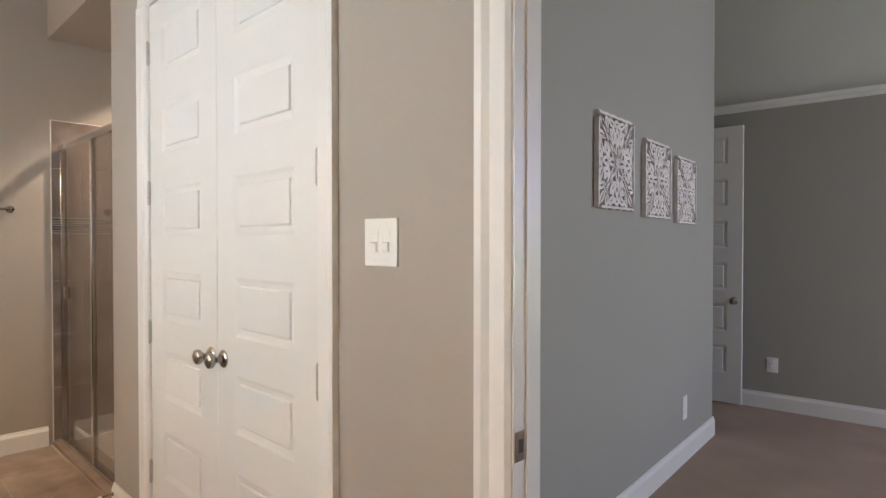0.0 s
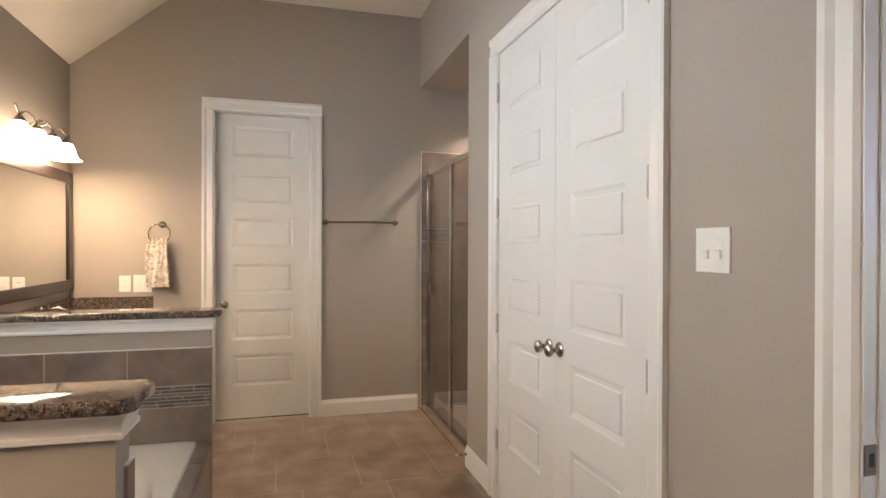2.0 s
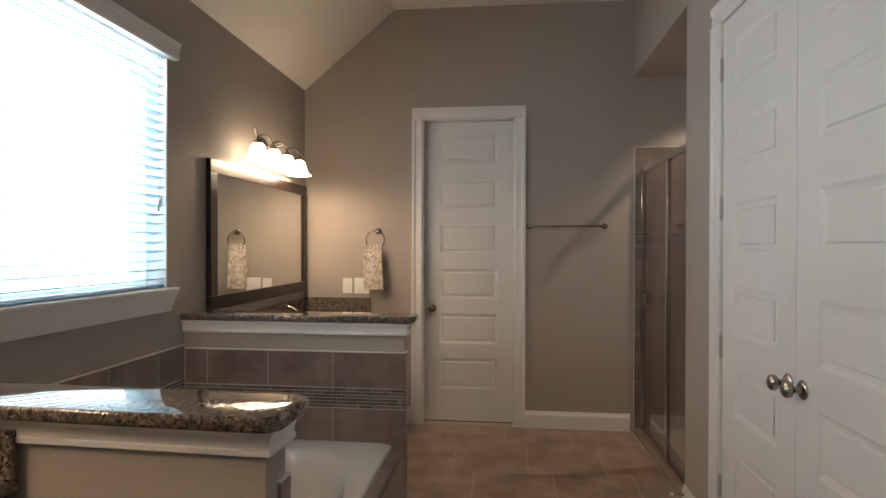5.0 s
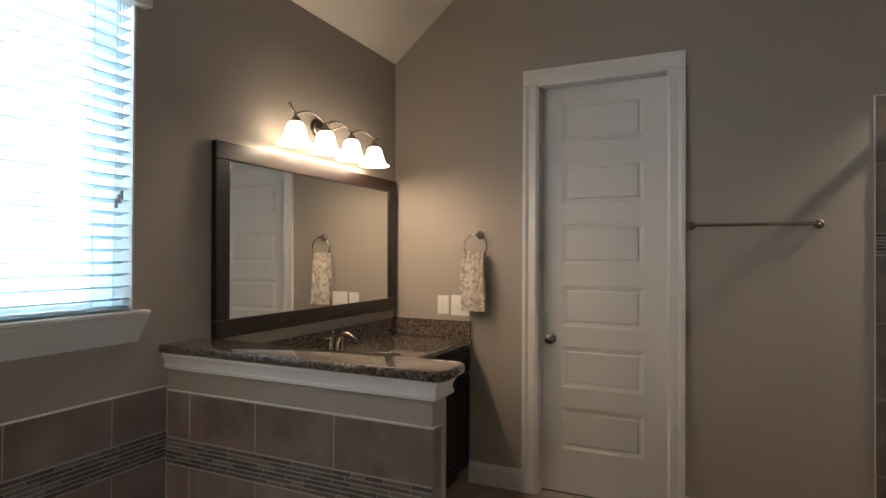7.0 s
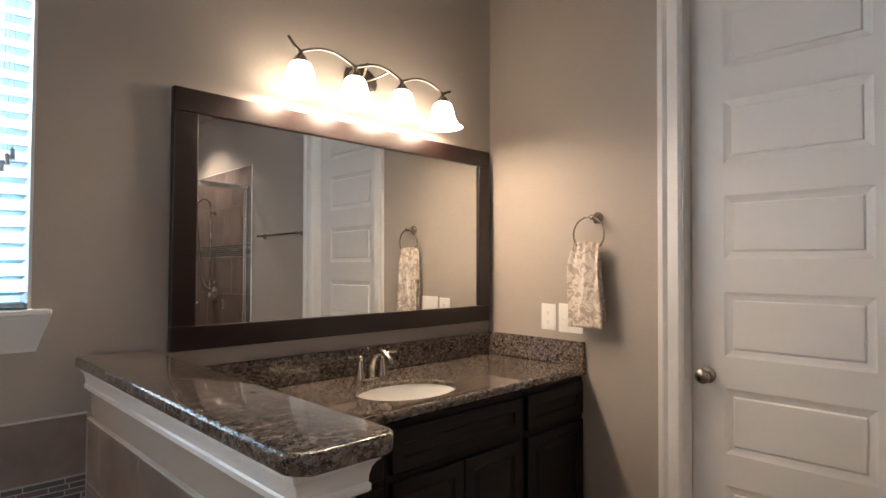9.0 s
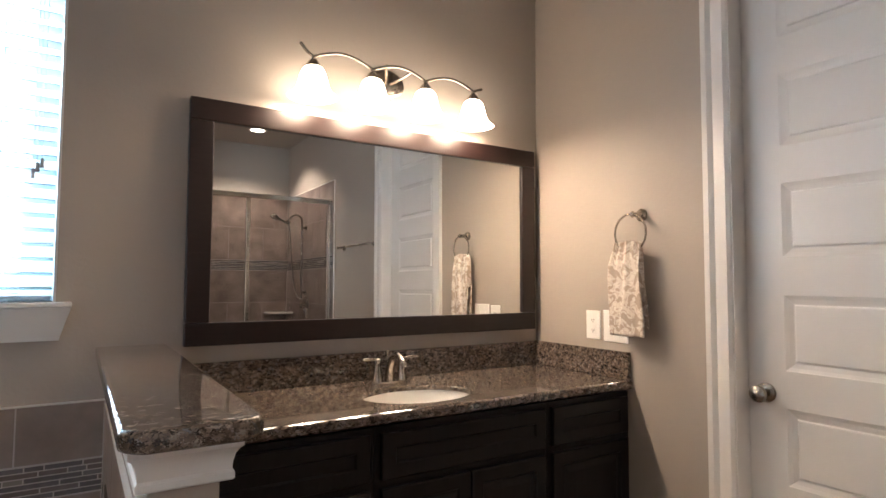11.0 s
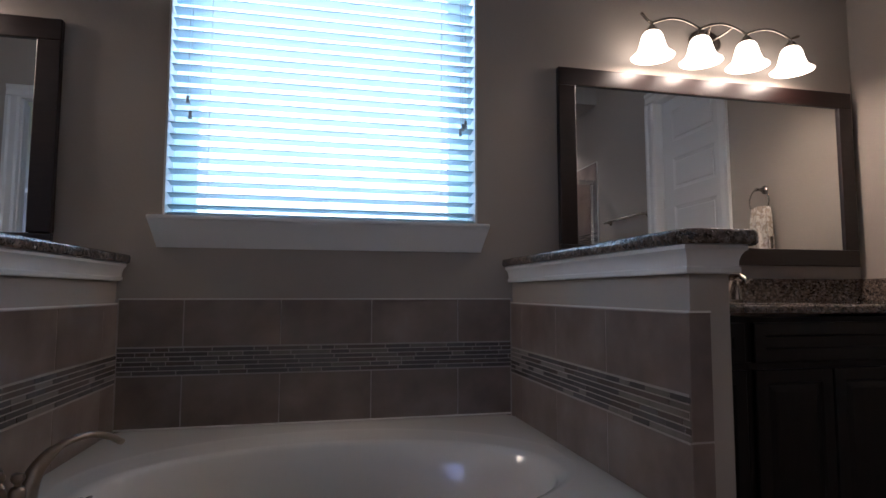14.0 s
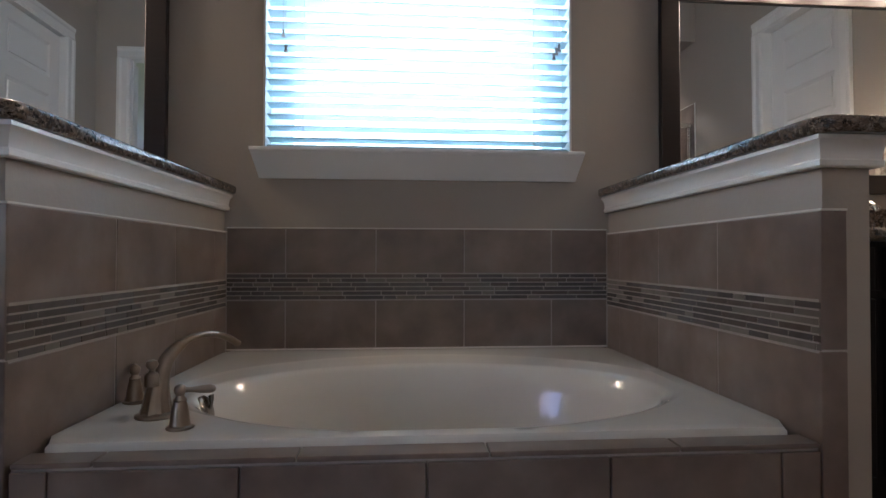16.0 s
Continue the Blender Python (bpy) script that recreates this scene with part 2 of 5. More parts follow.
def part(name, bm, mat, parent=None, label="", smooth=False):
    o = ORIGIN.get(parent.name, Vector()) if parent else Vector()
    bmesh.ops.translate(bm, verts=bm.verts, vec=-o)
    bmesh.ops.recalc_face_normals(bm, faces=bm.faces)
    me = bpy.data.meshes.new(name)
    bm.to_mesh(me)
    bm.free()
    me.materials.append(mat)
    if smooth:
        me.shade_smooth()
        me.set_sharp_from_angle(angle=radians(38))
    ob = new(name, me)
    if parent:
        ob.parent = parent
    ORIGIN[ob.name] = o
    return tagged(ob, label) if label else ob


def structure(name, bm, mat, label):
    return tagged(part(name, bm, mat), label, name.split("_")[0], kind="structure")


def box(bm, x0, x1, y0, y1, z0, z1, bevel=0.0, seg=1):
    x0, x1, y0, y1, z0, z1 = min(x0, x1), max(x0, x1), min(y0, y1), max(y0, y1), min(z0, z1), max(z0, z1)
    r = bmesh.ops.create_cube(bm, size=1.0, matrix=Matrix.LocRotScale(((x0 + x1) / 2, (y0 + y1) / 2, (z0 + z1) / 2), None, (x1 - x0, y1 - y0, z1 - z0)))
    if bevel:
        es = list({e for v in r["verts"] for e in v.link_edges})
        bmesh.ops.bevel(bm, geom=es, offset=bevel, segments=seg, affect="EDGES", profile=0.5)
    return bm


def bbox(*a, **k):
    return box(bmesh.new(), *a, **k)


def prism(bm, outline, axis, a0, a1):
    """Extrude a closed 2D outline along x, y or z. Outline coordinates are the two other axes in order."""
    def p(u, v, a):
        return {"x": (a, u, v), "y": (u, a, v), "z": (u, v, a)}[axis]
    lo = [bm.verts.new(p(u, v, a0)) for u, v in outline]
    hi = [bm.verts.new(p(u, v, a1)) for u, v in outline]
    bm.faces.new(lo), bm.faces.new(hi[::-1])
    for i in range(len(lo)):
        j = (i + 1) % len(lo)
        bm.faces.new((lo[i], hi[i], hi[j], lo[j]))
    return bm


def lathe(bm, profile, m=Matrix(), n=24, caps=True):
    rings = [[bm.verts.new(m @ Vector((r * math.cos(2 * math.pi * i / n), r * math.sin(2 * math.pi * i / n), z))) for i in range(n)] for r, z in profile]
    for a, b in zip(rings, rings[1:]):
        for i in range(n):
            bm.faces.new((a[i], a[(i + 1) % n], b[(i + 1) % n], b[i]))
    if caps:
        bm.faces.new(rings[0][::-1]), bm.faces.new(rings[-1])
    return bm


def tube(bm, pts, radius, n=12, closed=False):
    pts = [Vector(p) for p in pts]
    rad = radius if isinstance(radius, (list, tuple)) else [radius] * len(pts)
    rings, ref = [], Vector((0.13, 0.21, 0.97)).normalized()
    for i, p in enumerate(pts):
        if closed:
            d = pts[(i + 1) % len(pts)] - pts[i - 1]
        else:
            d = pts[min(i + 1, len(pts) - 1)] - pts[max(i - 1, 0)]
        d.normalize()
        u = d.cross(ref)
        if u.length < 0.1:
            u = d.cross(Vector((1, 0, 0)))
        u.normalize()
        w = d.cross(u)
        rings.append([bm.verts.new(p + rad[i] * (math.cos(2 * math.pi * k / n) * u + math.sin(2 * math.pi * k / n) * w)) for k in range(n)])
    pairs = list(zip(rings, rings[1:])) + ([(rings[-1], rings[0])] if closed else [])
    for a, b in pairs:
        for k in range(n):
            bm.faces.new((a[k], a[(k + 1) % n], b[(k + 1) % n], b[k]))
    if not closed:
        bm.faces.new(rings[0][::-1]), bm.faces.new(rings[-1])
    return bm


def curve_points(ctrl, n=8):
    """Catmull-Rom through the control points."""
    c = [Vector(p) for p in ctrl]
    c = [2 * c[0] - c[1]] + c + [2 * c[-1] - c[-2]]
    out = []
    for i in range(1, len(c) - 2):
        for k in range(n):
            t = k / n
            a, b, d, e = c[i - 1], c[i], c[i + 1], c[i + 2]
            out.append(0.5 * ((2 * b) + (d - a) * t + (2 * a - 5 * b + 4 * d - e) * t * t + (3 * b - a - 3 * d + e) * t ** 3))
    return out + [c[-2]]


def wall_with_holes(axis, a0, a1, t0, t1, z0, z1, holes):
    """A wall along x or y from a0 to a1, from t0 to t1 in its thickness, with rectangular holes (a, b, z, z)."""
    bm = bmesh.new()
    cuts = sorted({a0, a1, *[h[0] for h in holes], *[h[1] for h in holes]})
    for s, e in zip(cuts, cuts[1:]):
        inside = [h for h in holes if h[0] <= s + 1e-6 and h[1] >= e - 1e-6]
        spans = [(z0, z1)] if not inside else [(z0, inside[0][2]), (inside[0][3], z1)]
        for lo, hi in spans:
            if hi - lo > 1e-4:
                box(bm, *((s, e, t0, t1) if axis == "x" else (t0, t1, s, e)), lo, hi)
    bmesh.ops.remove_doubles(bm, verts=bm.verts, dist=1e-5)
    return bm


# ---- the room ----
T = WALL_T
# far door wall with its sloped top, running on into the shower
bm = wall_with_holes("y", YW - T, YS + T, XD - WALL_TD, XD, 0, ZW, [(DOOR[0] - 0.015, DOOR[1] + 0.015, 0, DOOR[2] + 0.01)])
prism(bm, [(YW - T, ZW), (YC + T, ZW), (YC + T, ZC), (YK, ZC), (YW, ZW)], "x", XD - WALL_TD, XD)
box(bm, XD - WALL_TD, XD, YC + T, YS + T, ZW, 2.92)
WALL_D = structure("wall_west", bm, PAINT, "greige painted wall with a tall white door")
bm = wall_with_holes("y", YW - T, YC + T, XE, XE + T, 0, ZW, [(SIDE_DOOR[0] - 0.015, SIDE_DOOR[1] + 0.015, 0, SIDE_DOOR[2] + 0.01)])
prism(bm, [(YW - T, ZW), (YC + T, ZW), (YC + T, ZC), (YK, ZC), (YW, ZW)], "x", XE, XE + T)
structure("wall_east", bm, PAINT, "greige painted end wall of the bathroom")
WALL_W = structure("wall_south", wall_with_holes("x", XD, XE, YW - T - 0.05, YW, 0, ZW, [WIN]), PAINT, "greige painted window wall above the bathtub")
structure("wall_north", wall_with_holes("x", XD, XE + T, YC, YC + T, 0, ZC, [(SHOWER[0], SHOWER[1], 0, SHOWER[2]), (CLOSET[0] - 0.015, CLOSET[1] + 0.015, 0, CLOSET[2] + 0.01), (ENTRY[0] - 0.015, ENTRY[1] + 0.015, 0, ENTRY[2] + 0.01)]), PAINT, "greige painted wall with closet doors and entry")
bm = bmesh.new()
prism(bm, [(YW - T, ZW - 0.094), (YK, ZC), (YC + T, ZC), (YC + T, ZC + 0.1), (YK - 0.02, ZC + 0.1), (YW - T, ZW + 0.05)], "x", XD - T, XE + T)
structure("ceiling", bm, CEIL, "warm white vaulted bathroom ceiling with one sloped side")
structure("floor", bbox(XD - T, XE + T, YW - T, YC + 0.05, -0.12, -0.0012), FLOOR_GROUT, "brown grout bed under the bathroom floor tiles")
FLOOR = bpy.data.objects["floor"]
# shower box
bm = bmesh.new()
box(bm, XD, SHOWER[1] + T, YS, YS + T, 0, 2.805)
box(bm, SHOWER[1], SHOWER[1] + T, YC + T, YS, 0, 2.805)
WALL_S = structure("wall_shower", bm, PAINT, "greige painted shower walls above the tile")
structure("ceiling_shower", bbox(XD, SHOWER[1] + T, YC + T, YS + T, 2.805, 2.90), PAINT, "painted shower ceiling")
# unseen panels, added to keep the space behind closet and far door dark
structure("wall_closet_back", bbox(CLOSET[0] - 0.2, CLOSET[1] + 0.2, YC + 0.7, YC + 0.75, 0, 2.6), PAINT, "unseen panel that keeps the space behind the closet doors dark")
structure("wall_toilet_back", bbox(XD - 0.9, XD - 0.85, -0.8, 0.7, 0, 2.6), PAINT, "unseen panel that keeps the space behind the far door dark")

# ---- bedroom beyond the entry ----
A4 = math.atan(0.07)
BED = pose(-1.24, 2.65, 0, 0, 0, math.degrees(A4))   # local x leaves the picture wall, local y runs along it


def in_bedroom(ob):
    ob.matrix_basis = BED @ ob.matrix_basis
    return ob


in_bedroom(structure("wall_bedroom_pictures", bbox(-0.12, 0, -1.30, 1.99, 0, 4.3), BED_PAINT, "blue grey bedroom wall with carved panels"))
in_bedroom(structure("wall_bedroom_back", bbox(-2.2, 5.2, 3.0, 3.12, 0, 2.585), BED_PAINT, "grey bedroom back wall below a white ledge"))
in_bedroom(structure("wall_bedroom_upper", bbox(-2.2, 5.2, 3.05, 3.17, 2.585, 4.3), BED_PALE, "pale upper bedroom wall above the ledge"))
in_bedroom(structure("wall_bedroom_recess", bbox(-1.30, -1.18, 1.87, 3.12, 0, 4.3), BED_PAINT, "plain recess wall beside the open door"))
in_bedroom(structure("wall_bedroom_recess_side", bbox(-1.30, -0.12, 1.87, 1.99, 0, 4.3), BED_PAINT, "plain recess return wall"))
structure("wall_bedroom_east", wall_with_holes("y", YC + T, 6.2, 3.4, 3.5, 0, 4.3, [(3.7, 6.0, 0.8, 2.6)]), BED_PAINT, "plain bedroom wall with a daylight window opening")
structure("wall_bedroom_south", wall_with_holes("x", XE + T, 3.5, YC, YC + T, 0, 4.3, []), BED_PAINT, "plain bedroom wall beside the bathroom")
structure("wall_bedroom_over", bbox(-3.5, XE + T, YC + 0.001, YC + T, ZC + 0.1, 4.3), BED_PAINT, "plain bedroom wall above the bathroom")
structure("ceiling_bedroom", bbox(-3.5, 3.6, YC + T, 6.4, 4.3, 4.4), CEIL, "high white bedroom ceiling")
structure("floor_bedroom", bbox(-3.4, 3.6, YC + 0.05, 6.4, -0.12, 0.0), CARPET, "beige cut pile bedroom carpet")


def baseboard(axis, a0, a1, face, sign, parent_label="white painted baseboard", rot=False, h=0.135):
    """A stepped baseboard on a wall; face: the wall's surface, sign: the way it stands proud."""
    t, s = 0.016 * sign, 0.008 * sign
    prof = [(face, 0.0), (face + t, 0.0), (face + t, h - 0.03), (face + t * 0.8, h - 0.022), (face + s, h - 0.012), (face + s * 0.8, h), (face, h)]
    bm = bmesh.new()
    if axis == "x":
        prism(bm, prof, "x", a0, a1)
    else:
        prism(bm, prof, "y", a0, a1)
    ob = structure("baseboard", bm, TRIM, parent_label)
    if rot:
        in_bedroom(ob)
    return ob


C_W = 0.092   # casing width


def casing_side(axis, at, out, head, face, sign, z0=0.0):
    """One upright casing strip in two steps; at: its inner edge, out: +1 or -1 towards its outer edge."""
    bm = bmesh.new()
    u = [at + out * d for d in (0.0, 0.012, 0.055, 0.072, C_W)]
    d = [0.010, 0.016, 0.013, 0.022, 0.022]
    prof = [(u[0], face)] + [(u[0], face + sign * 0.008)] + [(a, face + sign * b) for a, b in zip(u[1:], d[1:])] + [(u[-1], face)]
    if axis == "x":
        prism(bm, prof, "z", z0, head)
    else:
        prism(bm, [(b, a) for a, b in prof], "z", z0, head)
    return bm


def casing_head(axis, a0, a1, head, face, sign):
    bm = bmesh.new()
    u = [head + d for d in (0.0, 0.012, 0.055, 0.072, C_W)]
    d = [0.008, 0.016, 0.013, 0.022, 0.022]
    prof = [(face, u[0])] + [(face + sign * b, a) for a, b in zip(u, d)] + [(face, u[-1])]
    prism(bm, prof, axis, a0, a1)
    return bm


def door_frame(axis, a0, a1, head, face, back, sign, label):
    """Jamb lining and casing round an opening; face: the seen wall surface, back: the other one."""
    trim = tagged(part("trim", casing_head(axis, a0 - C_W - 0.005, a1 + C_W + 0.005, head + 0.005, face, sign), TRIM), label, "trim", kind="structure")
    part("casing", casing_side(axis, a0 - 0.005, -1, head + 0.004, face, sign), TRIM, trim)
    part("casing", casing_side(axis, a1 + 0.005, 1, head + 0.004, face, sign), TRIM, trim)
    f, b = face + sign * 0.004, back - sign * 0.004
    for lo, hi in ((a0 - 0.015, a0), (a1, a1 + 0.015)):
        part("jamb", bbox(*((lo, hi, f, b) if axis == "x" else (f, b, lo, hi)), 0, head), TRIM, trim)
    part("jamb", bbox(*((a0 - 0.015, a1 + 0.015, f, b) if axis == "x" else (f, b, a0 - 0.015, a1 + 0.015)), head, head + 0.01), TRIM, trim)
    return trim


def knob_mesh(m):
    return lathe(bmesh.new(), [(0.033, 0), (0.033, 0.004), (0.028, 0.009), (0.014, 0.012), (0.011, 0.03), (0.014, 0.036), (0.026, 0.044), (0.029, 0.053), (0.027, 0.062), (0.017, 0.069), (0.004, 0.071)], m, 24)


PANELS = [(2.152, 2.400), (1.777, 2.024), (1.403, 1.650), (1.025, 1.274), (0.652, 0.902), (0.278, 0.530)]


def panel_door(name, w, h, knob_at, label, stile=0.118, both=False, panels=PANELS):
    """A moulded six-panel leaf: local x across, front towards -y, foot at z = 0.012. Built at the origin."""
    d = thing(name, (0, 0, 0), label, "door")
    bm = bmesh.new()
    th, rec = 0.035, 0.009
    box(bm, 0, w, rec, th - (rec if both else 0), 0.012, h)
    sides = [(0, rec)] + ([(th - rec, th)] if both else [])
    edges = [h] + [z for p in panels for z in (p[1], p[0])] + [0.012]
    for y0, y1 in sides:
        box(bm, 0, stile, y0, y1, 0.012, h)
        box(bm, w - stile, w, y0, y1, 0.012, h)
        for hi, lo in zip(edges[::2], edges[1::2]):
            box(bm, stile, w - stile, y0, y1, lo, hi)
    part("slab", bm, DOORW, d)
    for lo, hi in panels:
        for side in range(2 if both else 1):
            bm = bmesh.new()
            rings = []
            for inset, deep in ((0.0, 0.0), (0.002, 0.0012), (0.012, 0.0052), (0.026, 0.0086), (0.030, 0.0086), (0.0325, 0.0030), (0.036, 0.0018)):
                y = deep if side == 0 else th - deep
                rings.append([bm.verts.new(v) for v in ((stile + inset, y, lo + inset), (w - stile - inset, y, lo + inset), (w - stile - inset, y, hi - inset), (stile + inset, y, hi - inset))])
            for a, b in zip(rings, rings[1:]):
                for i in range(4):
                    bm.faces.new((a[i], a[(i + 1) % 4], b[(i + 1) % 4], b[i]))
            bm.faces.new(rings[-1])
            part("panel", bm, DOORW, d)
    part("door_handle", knob_mesh(pose(*knob_at, 90, 0, 0)), NICKEL, d, "round satin nickel knob", smooth=True)
    if both:
        part("door_handle", knob_mesh(pose(knob_at[0], th, knob_at[2], -90, 0, 0)), NICKEL, d, "round satin nickel knob", smooth=True)
    return d


def hinge(d, x, z, y=-0.002):
    bm = bmesh.new()
    for k in range(5):
        lathe(bm, [(0.0062, -0.0094), (0.0066, -0.0088), (0.0066, 0.0088), (0.0062, 0.0094)], pose(x, y - 0.0065, z - 0.04 + 0.02 * k), 12)
    for e in (-1, 1):
        lathe(bm, [(0.0035, 0.0), (0.0052, 0.003), (0.003, 0.007)], pose(x, y - 0.0065, z + e * 0.050, 0 if e > 0 else 180, 0, 0), 10)
    box(bm, x - 0.007, x + 0.007, y - 0.003, y + 0.001, z - 0.05, z + 0.05)
    part("hinge", bm, SATIN, d, "satin nickel butt hinge", smooth=True)


# far door, facing +x: local x runs along +y, front towards +x
door_frame("y", DOOR[0], DOOR[1], DOOR[2], XD, XD - WALL_TD, 1, "white moulded casing round the far door")
fd = panel_door("door_1", DOOR[1] - DOOR[0] - 0.006, 2.494, (0.060, 0, 0.945), "closed tall white six panel door with nickel knob", stile=0.125)
fd.matrix_basis = pose(XD - 0.070, DOOR[0] + 0.003, 0.0, 0, 0, 90)
# closet double doors, facing -y
door_frame("x", CLOSET[0], CLOSET[1], CLOSET[2], YC, YC + T, -1, "white moulded casing round the closet doors")
CW = (CLOSET[1] - CLOSET[0]) / 2 - 0.004
CP = [(2.165, 2.375), (1.805, 2.01), (1.437, 1.65), (1.066, 1.282), (0.71, 0.925), (0.35, 0.565)]
c1 = panel_door("door_2", CW, 2.494, (CW - 0.050, 0, 0.972), "closed white six panel closet door, hinged on its outer side", stile=0.142, panels=CP)
c1.matrix_basis = pose(CLOSET[0] + 0.003, YC + 0.004, 0.0)
c2 = panel_door("door_3", CW, 2.494, (0.050, 0, 0.972), "closed white six panel closet door beside the light switch", stile=0.142, panels=CP)
c2.matrix_basis = pose(CLOSET[0] + CW + 0.006, YC + 0.004, 0.0)
for z in (0.345, 0.995, 1.637, 2.28):
    hinge(c1, -0.001, z)
    hinge(c2, CW + 0.001, z)
# entry without its leaf in the opening
et = door_frame("x", ENTRY[0], ENTRY[1], ENTRY[2], YC, YC + T, -1, "white moulded casing and jamb of the bedroom entry")
part("door_stop", bbox(ENTRY[0], ENTRY[0] + 0.005, YC + 0.036, YC + 0.0855, 0, ENTRY[2]), TRIM, et)
part("door_stop", bbox(ENTRY[1] - 0.012, ENTRY[1], YC + 0.036, YC + 0.086, 0, ENTRY[2]), TRIM, et)
part("casing", casing_side("x", ENTRY[1] + 0.005, 1, ENTRY[2] + 0.1, YC + T, 1), TRIM, et)
bm = bbox(ENTRY[0] + 0.001, ENTRY[0] + 0.003, YC - 0.002, YC + 0.031, 0.945, 1.010, 0.0008)
sp = part("strike_plate", bm, NICKEL, et, "satin nickel strike plate")
part("latch_hole_shadow", bbox(ENTRY[0] + 0.002, ENTRY[0] + 0.0036, YC + 0.010, YC + 0.024, 0.963, 0.992), HOLE_SHADOW, et)
door_frame("y", SIDE_DOOR[0], SIDE_DOOR[1], SIDE_DOOR[2], XE, XE + T, -1, "white moulded casing round the end wall door")
sd = panel_door("door_6", SIDE_DOOR[1] - SIDE_DOOR[0] - 0.006, 2.494, (0.06, 0, 0.945), "closed white six panel door in the end wall")
sd.matrix_basis = pose(XE + 0.04, SIDE_DOOR[1] - 0.003, 0.0, 0, 0, -90)
# entry leaf, swung open into the bedroom
ed = panel_door("door_4", 0.80, 2.494, (0.74, 0, 0.951), "white six panel entry door, open into the bedroom", both=True)
ed.matrix_basis = pose(ENTRY[1] + 0.02, YC + T + 0.06, 0.0, 0, 0, 12)
# far bedroom door, standing open before the back wall
bd = panel_door("door_5", 0.76, 2.40, (0.70, 0, 0.90), "open white six panel bedroom door by the back wall", panels=[(a * 0.965, b * 0.965) for a, b in PANELS])
bd.matrix_basis = BED @ pose(-0.768, 2.915, 0.0, 0, 0, 0)

# baseboards
baseboard("y", DOOR[1] + C_W + 0.006, YC - 0.018, XD, 1)
baseboard("y", -0.875, DOOR[0] - C_W - 0.006, XD, 1)
baseboard("x", SHOWER[1], CLOSET[0] - C_W - 0.006, YC, -1)
baseboard("x", CLOSET[1] + C_W + 0.006, ENTRY[0] - C_W - 0.006, YC, -1)
baseboard("x", ENTRY[1] + C_W + 0.006, XE, YC, -1)
baseboard("y", -0.855, SIDE_DOOR[0] - C_W - 0.006, XE, -1)
baseboard("y", SIDE_DOOR[1] + C_W + 0.006, YC - 0.018, XE, -1)
baseboard("y", -1.28, 2.005, 0.0, 1, "white baseboard along the picture wall", rot=True)
baseboard("x", -1.1, 5.0, 3.0, -1, "white baseboard along the bedroom back wall", rot=True)
bm = bmesh.new()
prism(bm, [(3.0, 2.525), (2.985, 2.53), (2.98, 2.55), (2.96, 2.56), (2.95, 2.59), (3.06, 2.59), (3.06, 2.58), (3.0, 2.58)], "x", -1.18, 5.0)
in_bedroom(structure("trim_ledge", bm, TRIM, "white moulded ledge along the bedroom wall"))

# ---- window ----
x0, x1, z0, z1 = WIN
bm = bmesh.new()
for a in ((x0, x0 + 0.008, YW - 0.15, YW - 0.001, z0, z1), (x1 - 0.008, x1, YW - 0.15, YW - 0.001, z0, z1), (x0, x1, YW - 0.15, YW - 0.001, z1 - 0.008, z1)):
    box(bm, *a)
WINDOW = structure("window_1", bm, TRIM, "white framed window behind a closed blind")
for a in ((x0 + 0.01, x0 + 0.10, z0, z1), (x1 - 0.10, x1 - 0.01, z0, z1), (x0 + 0.10, x1 - 0.10, z0, z0 + 0.03), (x0 + 0.10, x1 - 0.10, z1 - 0.06, z1)):
    part("window_frame", bbox(a[0], a[1], YW - 0.14, YW - 0.10, a[2], a[3], 0.004), VINYL, WINDOW)
pane = part("pane", bbox(x0 + 0.10, x1 - 0.10, YW - 0.122, YW - 0.118, z0 + 0.03, z1 - 0.06), WIN_GLASS, WINDOW)
pane.visible_shadow = False
sill = bbox(x0 - 0.043, x1 + 0.045, YW - 0.10, YW + 0.043, z0 - 0.016, z0, 0.004, 2)
part("window_sill", sill, TRIM, WINDOW)
bm = bmesh.new()
prof = [(0.0, z0 - 0.0165), (0.040, z0 - 0.0165), (0.038, z0 - 0.026), (0.033, z0 - 0.042), (0.026, z0 - 0.066), (0.019, z0 - 0.090), (0.014, z0 - 0.108), (0.012, z0 - 0.118), (0.0, z0 - 0.118)]
ends = []
for sx in (-1, 1):
    xe = x0 if sx < 0 else x1
    ends.append([bm.verts.new((xe + sx * d * 1.02, YW + d, z)) for d, z in prof])
for i in range(len(prof)):
    j = (i + 1) % len(prof)
    bm.faces.new((ends[0][i], ends[0][j], ends[1][j], ends[1][i]))
bm.faces.new(ends[0]), bm.faces.new(ends[1][::-1])
part("apron", bm, TRIM, WINDOW)
structure("backdrop", bbox(-5.5, 1.5, YW - 1.3, YW - 1.28, 0.2, 4.6), OUTSIDE, "bright overexposed daylight outside the window")

blind = thing("window_blind", (MID, YW, z0), "white two inch slat blind, closed halfway, bright daylight behind", "blind")
bm = bmesh.new()
prism(bm, [(YW - 0.02, 2.395), (YW + 0.034, 2.395), (YW + 0.039, 2.405), (YW + 0.039, 2.45), (YW + 0.045, 2.458), (YW + 0.050, 2.478), (YW - 0.0, 2.478), (YW - 0.0, 2.43), (YW - 0.02, 2.43)], "x", x0 - 0.040, x1 + 0.042)
part("valance", bm, TRIM, blind)
TILT = radians(10)
PITCH_S = 0.0457
n_sl = 25
first = None
